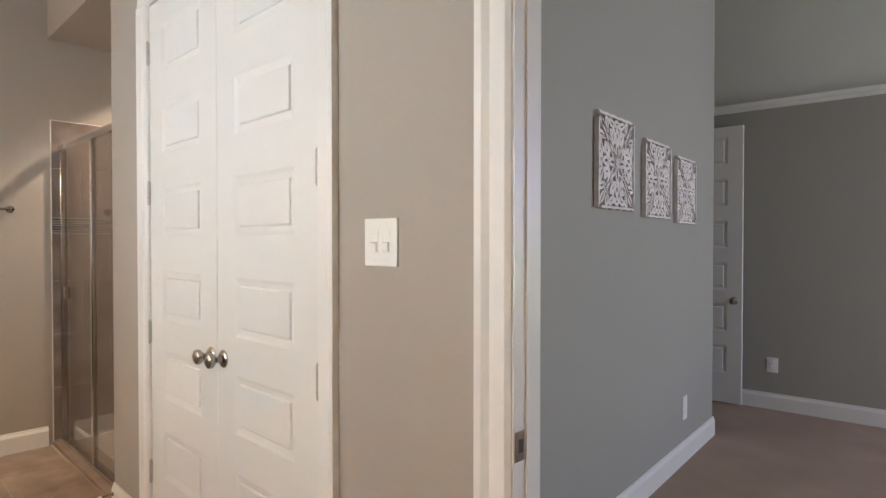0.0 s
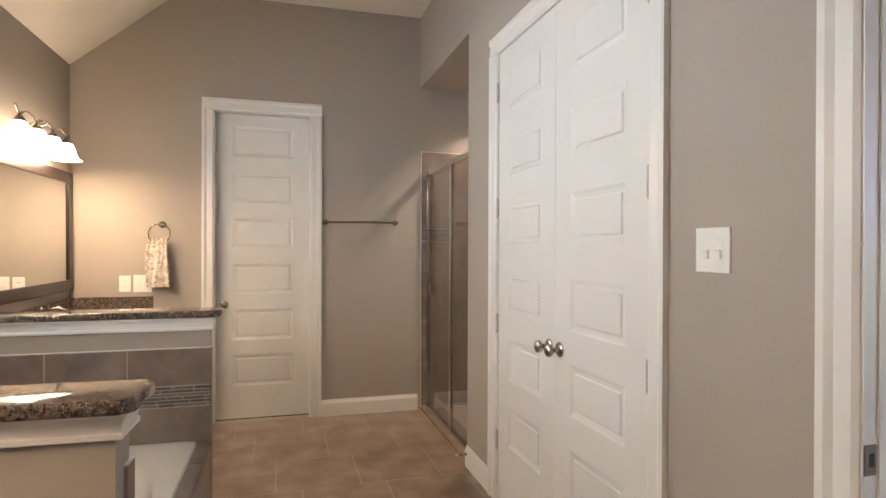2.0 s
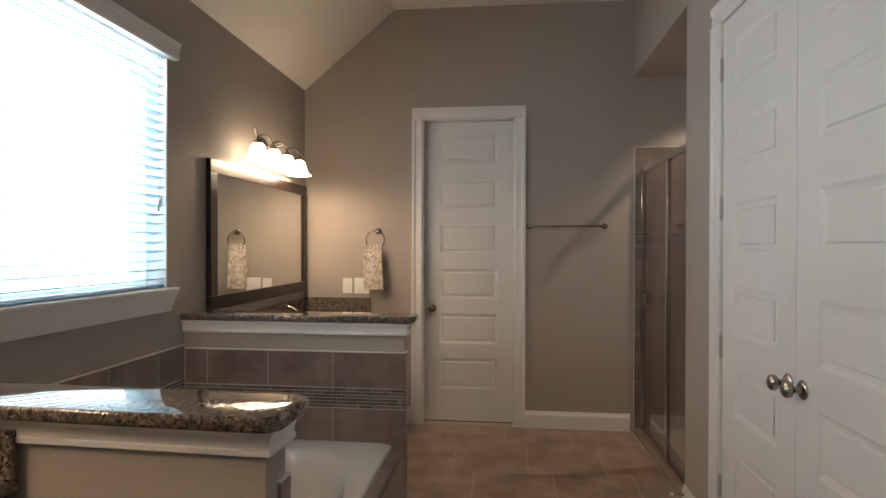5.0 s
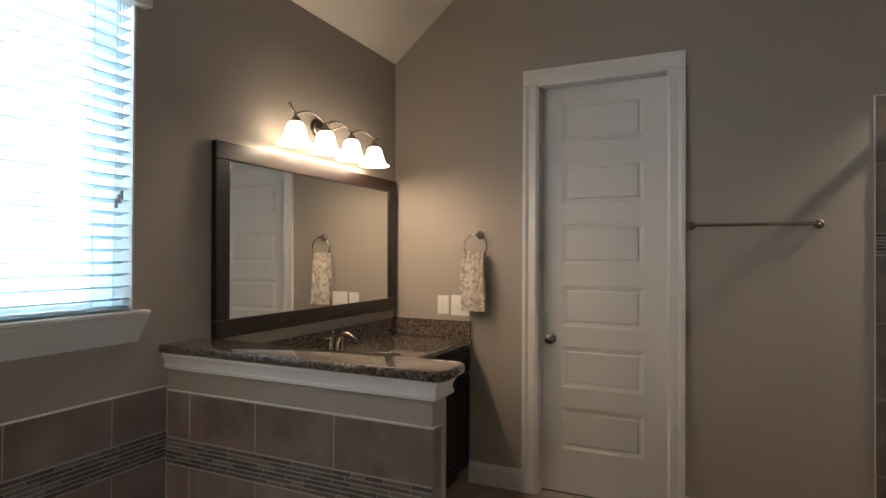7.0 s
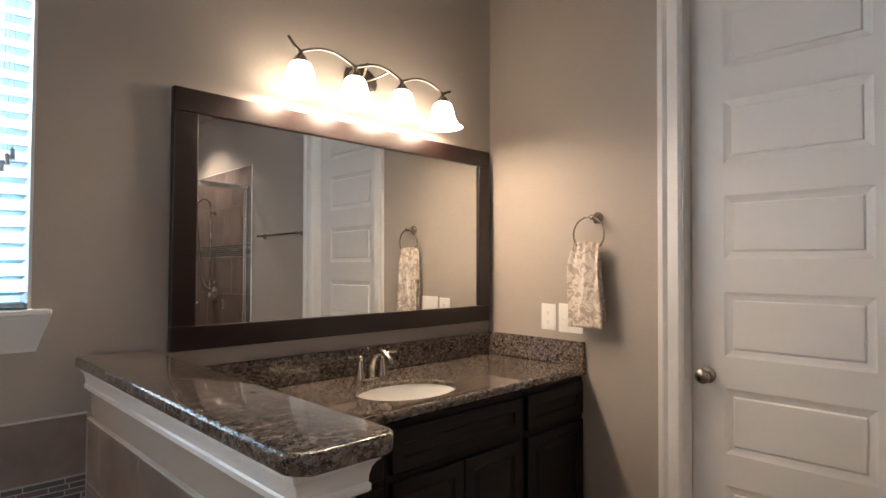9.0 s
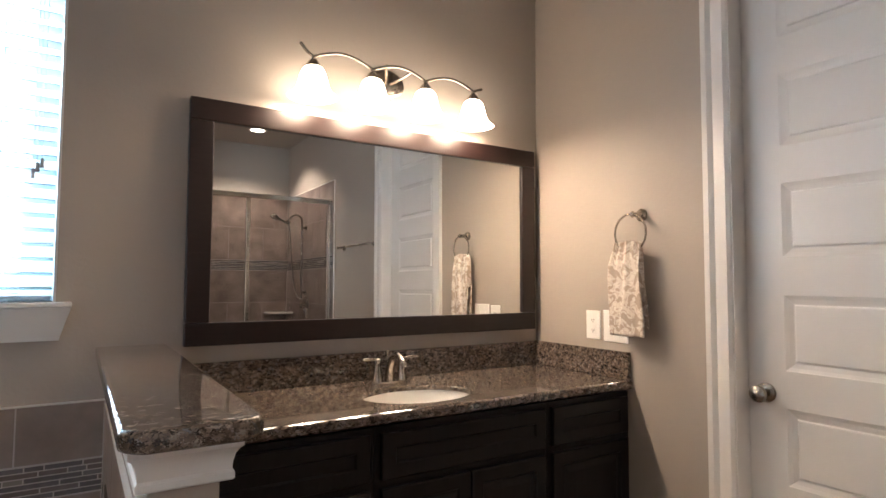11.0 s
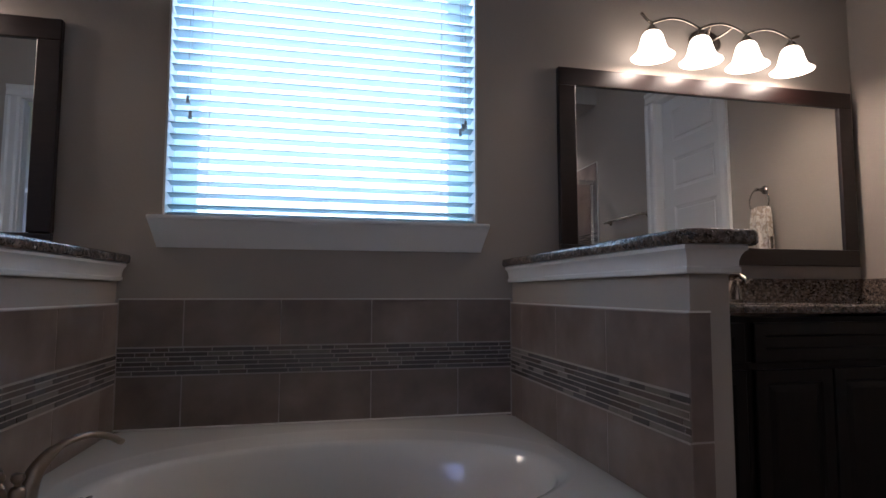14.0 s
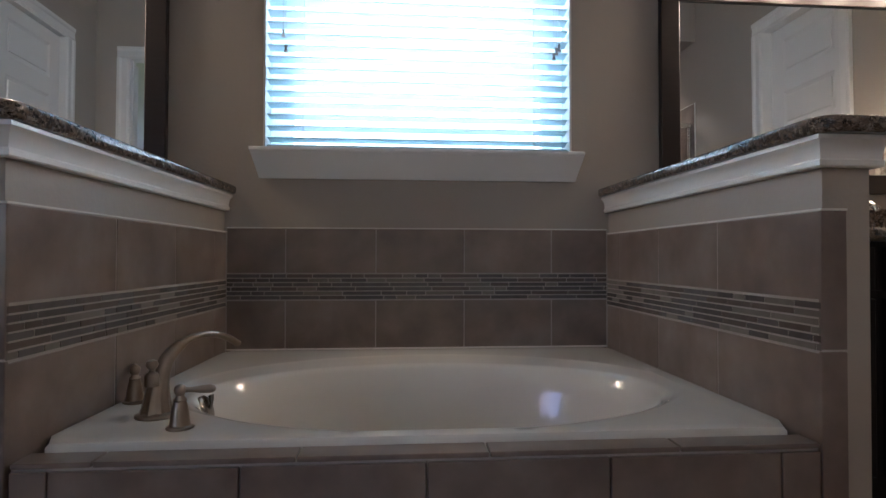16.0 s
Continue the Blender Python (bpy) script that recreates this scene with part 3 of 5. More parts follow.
for i in range(n_sl):
    z = z0 + 0.040 + i * PITCH_S
    if first is None:
        bm = bmesh.new()
        rows = []
        for k in range(7):
            s = -0.0255 + 0.051 * k / 6
            crown = 0.0025 * (1 - (s / 0.0255) ** 2)
            y, zz = s * math.cos(TILT) - crown * math.sin(TILT), s * math.sin(TILT) + crown * math.cos(TILT)
            rows.append((y, zz))
        top = [(y, zz + 0.003) for y, zz in rows]
        prism(bm, [(a + YW - 0.035, b + z) for a, b in rows + top[::-1]], "x", x0 + 0.012, x1 - 0.012)
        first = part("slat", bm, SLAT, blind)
    else:
        s = new("slat", first.data)
        s.parent = blind
        s.location.z = i * PITCH_S
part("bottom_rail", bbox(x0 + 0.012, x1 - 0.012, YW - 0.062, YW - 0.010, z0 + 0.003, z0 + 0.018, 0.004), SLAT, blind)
for x in (x0 + 0.155, x1 - 0.155):
    part("ladder_cord", tube(bmesh.new(), [(x, YW - 0.008, z0 + 0.01), (x, YW - 0.008, 2.41)], 0.0012, 6), CORD, blind)
for x, z in ((x0 + 0.062, 1.66), (x0 + 0.072, 1.64), (x0 + 0.050, 1.675), (x1 - 0.075, 1.70), (x1 - 0.085, 1.64)):
    part("pull_cord", tube(bmesh.new(), [(x, YW - 0.004, z), (x, YW - 0.004, 2.41)], 0.001, 6), CORD, blind)
    part("tassel", lathe(bmesh.new(), [(0.003, 0.016), (0.0065, 0.012), (0.0055, -0.002), (0.008, -0.016)], pose(x, YW - 0.004, z), 10), TASSEL, blind)

# ---- half walls, bathtub and tile ----
HWY = -0.260
HX, HB = -2.803, -2.905   # tub face and vanity face of the far half wall
SKEW = 0.038   # the near half wall stands a little out of square
GT = 0.010    # tile thickness


def mx(x, side):
    """A place on the far side of the alcove, or its mirror image on the near side."""
    return x if side == 0 else 2 * MID - x


def half_wall(side):
    up = 0.0 if side == 0 else -0.004   # the near cap sits a little lower
    core = bbox(mx(HX, side), mx(HB, side), YW, HWY + 0.0, 0, 1.066 + up)
    w = structure("wall_half_" + ("far" if side == 0 else "near"), core, PAINT, "greige half wall between the bathtub and a vanity")
    # moulding under the cap
    prof = [(0.0, 1.003), (0.016, 1.003), (0.019, 1.006), (0.019, 1.016), (0.0155, 1.020), (0.0165, 1.032), (0.0195, 1.044), (0.025, 1.053), (0.030, 1.057), (0.030, 1.066), (0.0, 1.066)]
    prof = [(d, z + up) for d, z in prof]
    for face, sgn in ((HX, 1), (HB, -1)):
        bm = bmesh.new()
        ext = []
        for y_end in (YW, None):
            ext.append([bm.verts.new((mx(face + sgn * d, side), YW if y_end is not None else HWY + d, z)) for d, z in prof])
        for i in range(len(prof)):
            j = (i + 1) % len(prof)
            bm.faces.new((ext[0][i], ext[0][j], ext[1][j], ext[1][i]))
        bm.faces.new(ext[0]), bm.faces.new(ext[1][::-1])
        part("moulding", bm, TRIM, w, smooth=True)
    bm = bmesh.new()
    ext = [[bm.verts.new((mx(HX + d, side), HWY + d, z)) for d, z in prof], [bm.verts.new((mx(HB - d, side), HWY + d, z)) for d, z in prof]]
    for i in range(len(prof)):
        j = (i + 1) % len(prof)
        bm.faces.new((ext[0][i], ext[0][j], ext[1][j], ext[1][i]))
    bm.faces.new(ext[0]), bm.faces.new(ext[1][::-1])
    part("moulding", bm, TRIM, w, smooth=True)
    # granite cap with clipped corners and a rounded edge
    cap = bmesh.new()
    xa, xb, ye = mx(-2.760, side), mx(-2.968, side), HWY + 0.054
    c = 0.036
    s = 1 if xb > xa else -1
    outline = [(xa, YW + 0.001), (xa, ye - c)]
    for px, sx_ in ((xa, s), (xb, -s)):   # softly rounded clipped corners
        arc = [(px + sx_ * c * (1 - math.cos(q)), ye - c + c * math.sin(q)) for q in [math.pi / 2 * k / 5 for k in range(6)]]
        arc = [(0.55 * u + 0.45 * (px + sx_ * c * k / 5), 0.55 * v + 0.45 * (ye - c + c * k / 5)) for k, (u, v) in enumerate(arc)]
        outline += arc[1:] if px == xa else arc[::-1]
    outline.append((xb, YW + 0.001))
    prism(cap, outline, "z", 1.067 + up, 1.101 + up)
    bmesh.ops.recalc_face_normals(cap, faces=cap.faces)
    bmesh.ops.bevel(cap, geom=[e for e in cap.edges if abs(e.verts[0].co.z - e.verts[1].co.z) < 1e-5], offset=0.010, segments=4, affect="EDGES", profile=0.5)
    top_ = tagged(part("granite_cap", cap, GRANITE, smooth=True), "polished brown speckled granite cap on the half wall", "countertop")
    if side == 1:
        turn = pose(-1.28, YW, 0) @ pose(0, 0, 0, 0, 0, -math.degrees(math.atan(SKEW))) @ pose(1.28, -YW, 0)
        w.matrix_basis, top_.matrix_basis = turn, turn
    return w


HW = [half_wall(0), half_wall(1)]


def wall_tiles(parent, place, a_joints, rows, thick=GT, mat=WALL_TILE, gap=0.0035, group=None):
    """Tiles as pieces; place(a0, a1, z0, z1, t) gives a box on the wall."""
    for a0, a1 in zip(a_joints, a_joints[1:]):
        for lo, hi in rows:
            bm = bmesh.new()
            box(bm, *place(a0 + gap / 2, a1 - gap / 2, lo + gap / 2, hi - gap / 2, thick), bevel=0.0016)
            part("tile", bm, mat, parent)


def mosaic_band(parent, place, a0, a1, lo, hi, n_rows, seed):
    rnd = random.Random(seed)
    part("mosaic_bed", bbox(*place(a0, a1, lo, hi, 0.0092)), GROUT, parent)
    step = (hi - lo) / n_rows
    for r in range(n_rows):
        a = a0 - rnd.random() * 0.1
        while a < a1:
            ln = rnd.choice([0.05, 0.075, 0.10, 0.15, 0.15])
            s, e = max(a, a0) + 0.0018, min(a + ln, a1) - 0.0018
            if e - s > 0.006:
                z = lo + r * step
                m = rnd.choices(MOSAIC, [4, 3, 3, 2])[0]
                part("mosaic_strip", box(bmesh.new(), *place(s, e, z + 0.0020, z + step - 0.0020, 0.0105 + rnd.random() * 0.0008)), m, parent)
            a += ln


def on_south(a0, a1, z0_, z1_, t):
    return (a0, a1, YW + 0.0005, YW + t, z0_, z1_)


def on_half(side):
    return lambda a0, a1, z0_, z1_, t: (mx(HX + 0.0005, side), mx(HX + t, side), a0, a1, z0_, z1_)


part("grout_bed", bbox(HX, 2 * MID - HX, YW, YW + 0.0088, 0.42, 0.934), GROUT, WALL_W)
for side in (0, 1):
    part("grout_bed", bbox(mx(HX, side), mx(HX + 0.0088, side), YW, HWY + 0.0088, 0.0, 0.915), GROUT, HW[side])
    part("grout_bed", bbox(mx(HX, side), mx(HX - 0.045, side), HWY, HWY + 0.0086, 0.0, 0.915), GROUT, HW[side])
    part("caulk_line", bbox(mx(HX, side), mx(HX + 0.011, side), YW, HWY + 0.010, 0.9155, 0.9195), CAULK, HW[side])
    part("caulk_line", bbox(mx(HX, side), mx(HX - 0.046, side), HWY, HWY + 0.010, 0.9155, 0.9195), CAULK, HW[side])
part("caulk_line", bbox(HX + 0.011, 2 * MID - HX - 0.011, YW, YW + 0.011, 0.932, 0.936), CAULK, WALL_W)
TUBZ = 0.462
wall_tiles(WALL_W, on_south, [HX + 0.011, -2.563, -2.209, -1.860, -1.511, 2 * MID - HX - 0.011], [(0.44, 0.652), (0.757, 0.932)])
mosaic_band(WALL_W, on_south, HX + 0.011, 2 * MID - HX - 0.011, 0.654, 0.755, 6, 3)
for side in (0, 1):
    wall_tiles(HW[side], on_half(side), [YW + 0.011, -1.305, -0.974, -0.628, HWY + 0.009], [(0.30, 0.628), (0.733, 0.915)])
    mosaic_band(HW[side], on_half(side), YW + 0.011, HWY + 0.009, 0.630, 0.731, 6, 5 + side)
    end = (lambda sd: lambda a0, a1, z0_, z1_, t: (mx(a0, sd), mx(a1, sd), HWY + 0.0005, HWY + t, z0_, z1_))(side)
    for lo, hi in ((0.02, 0.28), (0.284, 0.63), (0.634, 0.915)):
        part("tile", bbox(*end(HX - 0.045, HX + 0.0105, lo, hi, GT), 0.0015), WALL_TILE, HW[side])

# tub deck and apron
DX0, DX1 = HX + 0.011, 2 * MID - HX - 0.011
APR = structure("wall_tub_apron", bbox(DX0, DX1 + 0.04, -0.32, -0.262, 0, 0.436), GROUT, "tiled apron wall in front of the bathtub")
wall_tiles(APR, lambda a0, a1, z0_, z1_, t: (a0, a1, -0.262, -0.262 + t, z0_, z1_), [DX0, -2.708, -2.357, -1.999, -1.652, -1.314, DX1 + 0.04], [(0.0, 0.165), (0.168, 0.432)])
wall_tiles(APR, lambda a0, a1, y0_, y1_, t: (a0, a1, y0_, y1_, 0.436, 0.436 + t), [DX0, -2.50, -2.12, -1.755, -1.39, DX1 + 0.04], [(-0.318, -0.253)], mat=WALL_TILE)

tub = thing("bathtub", (MID, -0.88, 0), "white acrylic drop-in bathtub with an oval basin", "bathtub")
bm = bmesh.new()
N = 96
cx, cy = -2.050, -0.782
tx0, tx1, ty0, ty1 = DX0 + 0.002, DX1 - 0.002, YW + 0.012, -0.316


def rect_point(a, inset):
    c, s = math.cos(a), math.sin(a)
    hx = (tx1 - tx0) / 2 - inset
    hy = (ty1 - ty0) / 2 - inset
    k = min(hx / max(abs(c), 1e-6), hy / max(abs(s), 1e-6))
    px, py = (tx0 + tx1) / 2 + c * k, (ty0 + ty1) / 2 + s * k
    return px + SKEW * (py - YW) * max(0, c * k / hx), py


rings = []
for inset, z in ((0.0, 0.40), (0.0, TUBZ - 0.008), (0.004, TUBZ - 0.001), (0.012, TUBZ), (0.045, TUBZ - 0.002)):
    rings.append([(*rect_point(2 * math.pi * i / N, inset), z) for i in range(N)])
for f, z in ((1.0, TUBZ - 0.003), (0.985, TUBZ - 0.005), (0.965, TUBZ - 0.0095)):   # shallow outer oval
    rings.append([(-2.045 + 0.715 * f * math.cos(2 * math.pi * i / N), -0.826 + 0.478 * f * math.sin(2 * math.pi * i / N), z) for i in range(N)])
for f, z in ((1.0, TUBZ - 0.013), (0.980, TUBZ - 0.017), (0.960, TUBZ - 0.030), (0.92, TUBZ - 0.10), (0.86, TUBZ - 0.25), (0.80, TUBZ - 0.36), (0.70, TUBZ - 0.40), (0.35, TUBZ - 0.41), (0.02, TUBZ - 0.412)):
    rings.append([(cx + 0.662 * f * math.cos(2 * math.pi * i / N), cy + 0.402 * f * math.sin(2 * math.pi * i / N), z) for i in range(N)])
vr = [[bm.verts.new(p) for p in r] for r in rings]
for a, b in zip(vr, vr[1:]):
    for i in range(N):
        bm.faces.new((a[i], a[(i + 1) % N], b[(i + 1) % N], b[i]))
bm.faces.new(vr[-1])
part("shell", bm, TUB, tub, smooth=True)
OV = pose(cx + 0.662 * 0.945, cy + 0.015, TUBZ - 0.058, 0, -72, 0)
part("overflow", lathe(bmesh.new(), [(0.040, -0.004), (0.040, 0.006), (0.034, 0.012), (0.016, 0.015), (0.004, 0.0155)], OV, 24), NICKEL, tub, "round nickel overflow cover", smooth=True)
bm = tube(bmesh.new(), [OV @ Vector((0.0, 0.0, 0.014)), OV @ Vector((0.012, 0, 0.022)), OV @ Vector((0.026, 0, 0.027)), OV @ Vector((0.035, 0, 0.028))], [0.004, 0.0045, 0.0065, 0.008], 12)
part("trip_lever", bm, NICKEL, tub, "small nickel drain trip lever", smooth=True)
part("caulk_bead", bbox(tx0, tx1, ty0 - 0.001, ty0 + 0.006, TUBZ - 0.002, TUBZ + 0.004, 0.001), CAULK, tub)


def faucet_handle(m):
    """Bell-shaped valve body on a flange, waisted below a ball."""
    return lathe(bmesh.new(), [(0.0275, 0), (0.0285, 0.003), (0.0275, 0.006), (0.0220, 0.008), (0.0205, 0.012), (0.0190, 0.024), (0.0160, 0.044), (0.0125, 0.057), (0.0140, 0.060), (0.0125, 0.063), (0.0090, 0.066), (0.0080, 0.070),
                               (0.0110, 0.074), (0.0128, 0.080), (0.0120, 0.086), (0.0085, 0.091), (0.0025, 0.093)], m, 28)


def fluted(bm, pts, radii, m0, n=40, flutes=9, depth=0.0026):
    """A tube whose foot carries shallow flutes that die away above."""
    pts = [Vector(p) for p in pts]
    side = Vector((0.83, -0.55, 0))
    rings_ = []
    for k, p in enumerate(pts):
        dr_ = (pts[min(k + 1, len(pts) - 1)] - pts[max(k - 1, 0)]).normalized()
        w_ = dr_.cross(side).normalized()
        fade = max(0.0, 1 - k / m0)
        rings_.append([bm.verts.new(p + (radii[k] + depth * fade * math.cos(flutes * 2 * math.pi * q / n)) * (math.cos(2 * math.pi * q / n) * side + math.sin(2 * math.pi * q / n) * w_ * (0.72 if k > m0 * 1.6 else 1.0))) for q in range(n)])
    for a_, b_ in zip(rings_, rings_[1:]):
        for q in range(n):
            bm.faces.new((a_[q], a_[(q + 1) % n], b_[(q + 1) % n], b_[q]))
    bm.faces.new(rings_[0][::-1]), bm.faces.new(rings_[-1])
    return bm


pb = Vector((-1.400, -0.512, TUBZ))
d = Vector((-0.55, -0.83, 0)).normalized()
fau = thing("tub_faucet", pb, "brushed nickel tub filler with two lever handles", "faucet")
part("escutcheon", lathe(bmesh.new(), [(0.044, 0), (0.0455, 0.003), (0.044, 0.007), (0.038, 0.009), (0.034, 0.012)], pose(pb.x, pb.y, TUBZ - 0.003), 32), BRONZE, fau, smooth=True)
ctrl = [pb + Vector((0, 0, 0.006)), pb + d * 0.002 + Vector((0, 0, 0.040)), pb + d * 0.008 + Vector((0, 0, 0.082)), pb + d * 0.030 + Vector((0, 0, 0.126)), pb + d * 0.078 + Vector((0, 0, 0.159)), pb + d * 0.138 + Vector((0, 0, 0.167)), pb + d * 0.192 + Vector((0, 0, 0.153)), pb + d * 0.230 + Vector((0, 0, 0.131))]
pts = curve_points(ctrl, 6)
rad = [0.034 - 0.0225 * min(1, i / 24) ** 0.8 for i in range(len(pts))]
part("spout", fluted(bmesh.new(), pts, rad, 14), BRONZE, fau, "curved fluted nickel spout", smooth=True)
part("diverter", lathe(bmesh.new(), [(0.016, 0), (0.0155, 0.022), (0.012, 0.028), (0.0065, 0.031), (0.0065, 0.036), (0.011, 0.040), (0.0135, 0.047), (0.011, 0.055), (0.003, 0.058)], pose(-1.398, -0.492, TUBZ + 0.070), 18), BRONZE, fau, smooth=True)
for hx, hy, lev in ((-1.297, -0.640, (0.42, -0.90)), (-1.488, -0.412, (-0.95, -0.30))):
    h = part("handle", faucet_handle(pose(hx, hy, TUBZ - 0.003)), BRONZE, fau, smooth=True)
    v = Vector((lev[0], lev[1], 0)).normalized()
    p0 = Vector((hx, hy, TUBZ + 0.077))
    lp = [p0 + v * a_ + Vector((0, 0, b_)) for a_, b_ in ((0.006, 0.0), (0.018, 0.0), (0.026, -0.0005), (0.042, -0.001), (0.058, -0.0015), (0.066, -0.002), (0.070, -0.0025))]
    part("lever", tube(bmesh.new(), lp, [0.0065, 0.0055, 0.006, 0.0085, 0.0095, 0.0075, 0.003], 14), BRONZE, h, smooth=True)

# ---- vanities ----
CT = 0.918


def cabinet_front(parent, a0, a1, z0_, z1_, side, name):
    """An overlay front with a raised panel, on the plane y = -0.885."""
    bm = bmesh.new()
    y = -0.885
    l, r = sorted((mx(a0, side), mx(a1, side)))
    rings = []
    fr = 0.045
    for inset, yy in ((0.0, y), (0.0, y + 0.016), (0.003, y + 0.019), (fr, y + 0.019), (fr + 0.006, y + 0.012), (fr + 0.012, y + 0.012), (fr + 0.032, y + 0.018)):
        if min(r - l, z1_ - z0_) / 2 <= inset + 0.004:
            break
        rings.append([bm.verts.new(v) for v in ((l + inset, yy, z0_ + inset), (r - inset, yy, z0_ + inset), (r - inset, yy, z1_ - inset), (l + inset, yy, z1_ - inset))])
    bm.faces.new(rings[0])
    for a, b in zip(rings, rings[1:]):
        for i in range(4):
            bm.faces.new((a[i], a[(i + 1) % 4], b[(i + 1) % 4], b[i]))
    bm.faces.new(rings[-1])
    return part(name, bm, ESPRESSO, parent)


def vanity(side):
    grp = "vanity cabinets"
    for a0, a1, kind in ((-4.615, -4.172, "drawer"), (-4.170, -3.478, "sink"), (-3.476, -2.908 if side == 0 else -2.945, "drawer")):
        u = thing("vanity_cabinet", (mx((a0 + a1) / 2, side), -1.15, 0), "dark espresso wood vanity cabinet under the granite top", "cabinet", grp)
        bm = bmesh.new()
        if kind == "drawer":
            box(bm, mx(a0, side), mx(a1, side), YW + 0.005, -0.885, 0.10, 0.874)
        else:   # open above, where the bowl hangs
            box(bm, mx(a0, side), mx(a1, side), YW + 0.005, -0.885, 0.10, 0.715)
            box(bm, mx(a0, side), mx(a1, side), -0.905, -0.885, 0.7155, 0.874)
            for e0, e1 in ((a0, a0 + 0.018), (a1 - 0.018, a1)):
                box(bm, mx(e0, side), mx(e1, side), YW + 0.005, -0.9055, 0.7155, 0.874)
        box(bm, mx(a0, side), mx(a1, side), YW + 0.005, -0.955, 0.0, 0.0995)
        part("body", bm, ESPRESSO, u)
        cabinet_front(u, a0 + 0.018, a1 - 0.018, 0.716, 0.855, side, "drawer_front" if kind == "drawer" else "false_front")
        if kind == "drawer":
            cabinet_front(u, a0 + 0.018, a1 - 0.018, 0.125, 0.690, side, "cabinet_door")
        else:
            m_ = (a0 + a1) / 2
            cabinet_front(u, a0 + 0.018, m_ - 0.003, 0.125, 0.690, side, "cabinet_door")
            cabinet_front(u, m_ + 0.003, a1 - 0.018, 0.125, 0.690, side, "cabinet_door")
    # worktop with an oval hole
    sx, sy, sa, sb = mx(-3.735, side), -1.075, 0.205, 0.150
    top = bmesh.new()
    n = 64
    l, r, f, b = mx(-4.618, side), mx(-2.904 if side == 0 else -2.94, side), -0.862, YW + 0.002
    l, r = min(l, r), max(l, r)

    def edge(a):
        c, s = math.cos(a), math.sin(a)
        k = min(((r if c > 0 else l) - sx) / c if abs(c) > 1e-6 else 9, ((f if s > 0 else b) - sy) / s if abs(s) > 1e-6 else 9)
        return sx + c * k, sy + s * k
    angles = sorted({round(2 * math.pi * i / n, 6) for i in range(n)} | {round(math.atan2(yy - sy, xx - sx) % (2 * math.pi), 6) for xx in (l, r) for yy in (f, b)})
    def rim(k, z, grow=0.0):
        return [(sx + (sa + grow) * math.cos(a), sy + (sb + grow) * math.sin(a), z) for a in angles]
    outer = [edge(a) for a in angles]
    def nose(p, d):
        return (p[0], min(p[1], f - d) if p[1] > f - 0.02 else p[1])
    rr = [rim(0, CT - 0.018), [(*nose(p, 0.006), CT - 0.034) for p in outer], [(*p, CT - 0.028) for p in outer], [(*p, CT - 0.009) for p in outer], [(*nose(p, 0.003), CT - 0.003) for p in outer], [(*nose(p, 0.009), CT) for p in outer], rim(0, CT, 0.004), rim(0, CT - 0.004)]
    vs = [[top.verts.new(p) for p in ring] for ring in rr]
    for a, b2 in zip(vs, vs[1:] + vs[:1]):
        for i in range(len(angles)):
            j = (i + 1) % len(angles)
            top.faces.new((a[i], a[j], b2[j], b2[i]))
    tagged(part("countertop", top, GRANITE), "polished brown speckled granite vanity top", "countertop")
    tagged(part("backsplash", bbox(l + 0.021, r, YW + 0.001, YW + 0.020, CT + 0.0005, 1.028, 0.003) if side == 0 else bbox(l, r - 0.021, YW + 0.001, YW + 0.020, CT + 0.0005, 1.028, 0.003), GRANITE), "granite backsplash strip behind the vanity top", "backsplash")
    if side == 0:
        tagged(part("side_splash", bbox(XD + 0.001, XD + 0.020, YW + 0.001, -0.868, CT + 0.0005, 1.030, 0.003), GRANITE), "granite side splash on the wall", "backsplash")
    else:
        tagged(part("side_splash", bbox(-1.139, -1.120, YW + 0.021, -0.862, CT + 0.0005, 1.030, 0.003), GRANITE), "granite side splash against the half wall", "backsplash")
    basin = thing("sink", (sx, sy, CT), "white oval undermount porcelain sink", "sink")
    bm = bmesh.new()
    prof = [(1.06, -0.0185), (1.0, -0.019), (0.98, -0.03), (0.92, -0.08), (0.78, -0.125), (0.45, -0.15), (0.12, -0.156)]
    rg = [[bm.verts.new((sx + (sa + 0.004) * f_ * math.cos(2 * math.pi * i / 48), sy + (sb + 0.004) * f_ * math.sin(2 * math.pi * i / 48), CT + z)) for i in range(48)] for f_, z in prof]
    for a, b2 in zip(rg, rg[1:]):
        for i in range(48):
            bm.faces.new((a[i], a[(i + 1) % 48], b2[(i + 1) % 48], b2[i]))
    bm.faces.new(rg[-1])
    part("bowl", bm, PORCELAIN, basin, smooth=True)
    part("drain", lathe(bmesh.new(), [(0.026, 0), (0.026, 0.003), (0.018, 0.006), (0.003, 0.007)], pose(sx, sy, CT - 0.157), 20), NICKEL, basin, smooth=True)
    # faucet
    fx, fy = sx, -1.292
    fc = thing("sink_faucet", (fx, fy, CT), "brushed nickel centerset sink faucet with two levers", "faucet")
    bm = bmesh.new()
    prism(bm, [(fx + 0.078 * math.cos(a) + (0 if abs(math.cos(a)) < 0.01 else 0), fy + 0.026 * math.sin(a)) for a in [2 * math.pi * i / 32 for i in range(32)]], "z", CT, CT + 0.014)
    part("base_plate", bm, NICKEL, fc, smooth=True)
    pts = curve_points([(fx, fy, CT + 0.01), (fx, fy + 0.004, CT + 0.06), (fx, fy + 0.028, CT + 0.105), (fx, fy + 0.07, CT + 0.118), (fx, fy + 0.112, CT + 0.098), (fx, fy + 0.122, CT + 0.078)], 6)
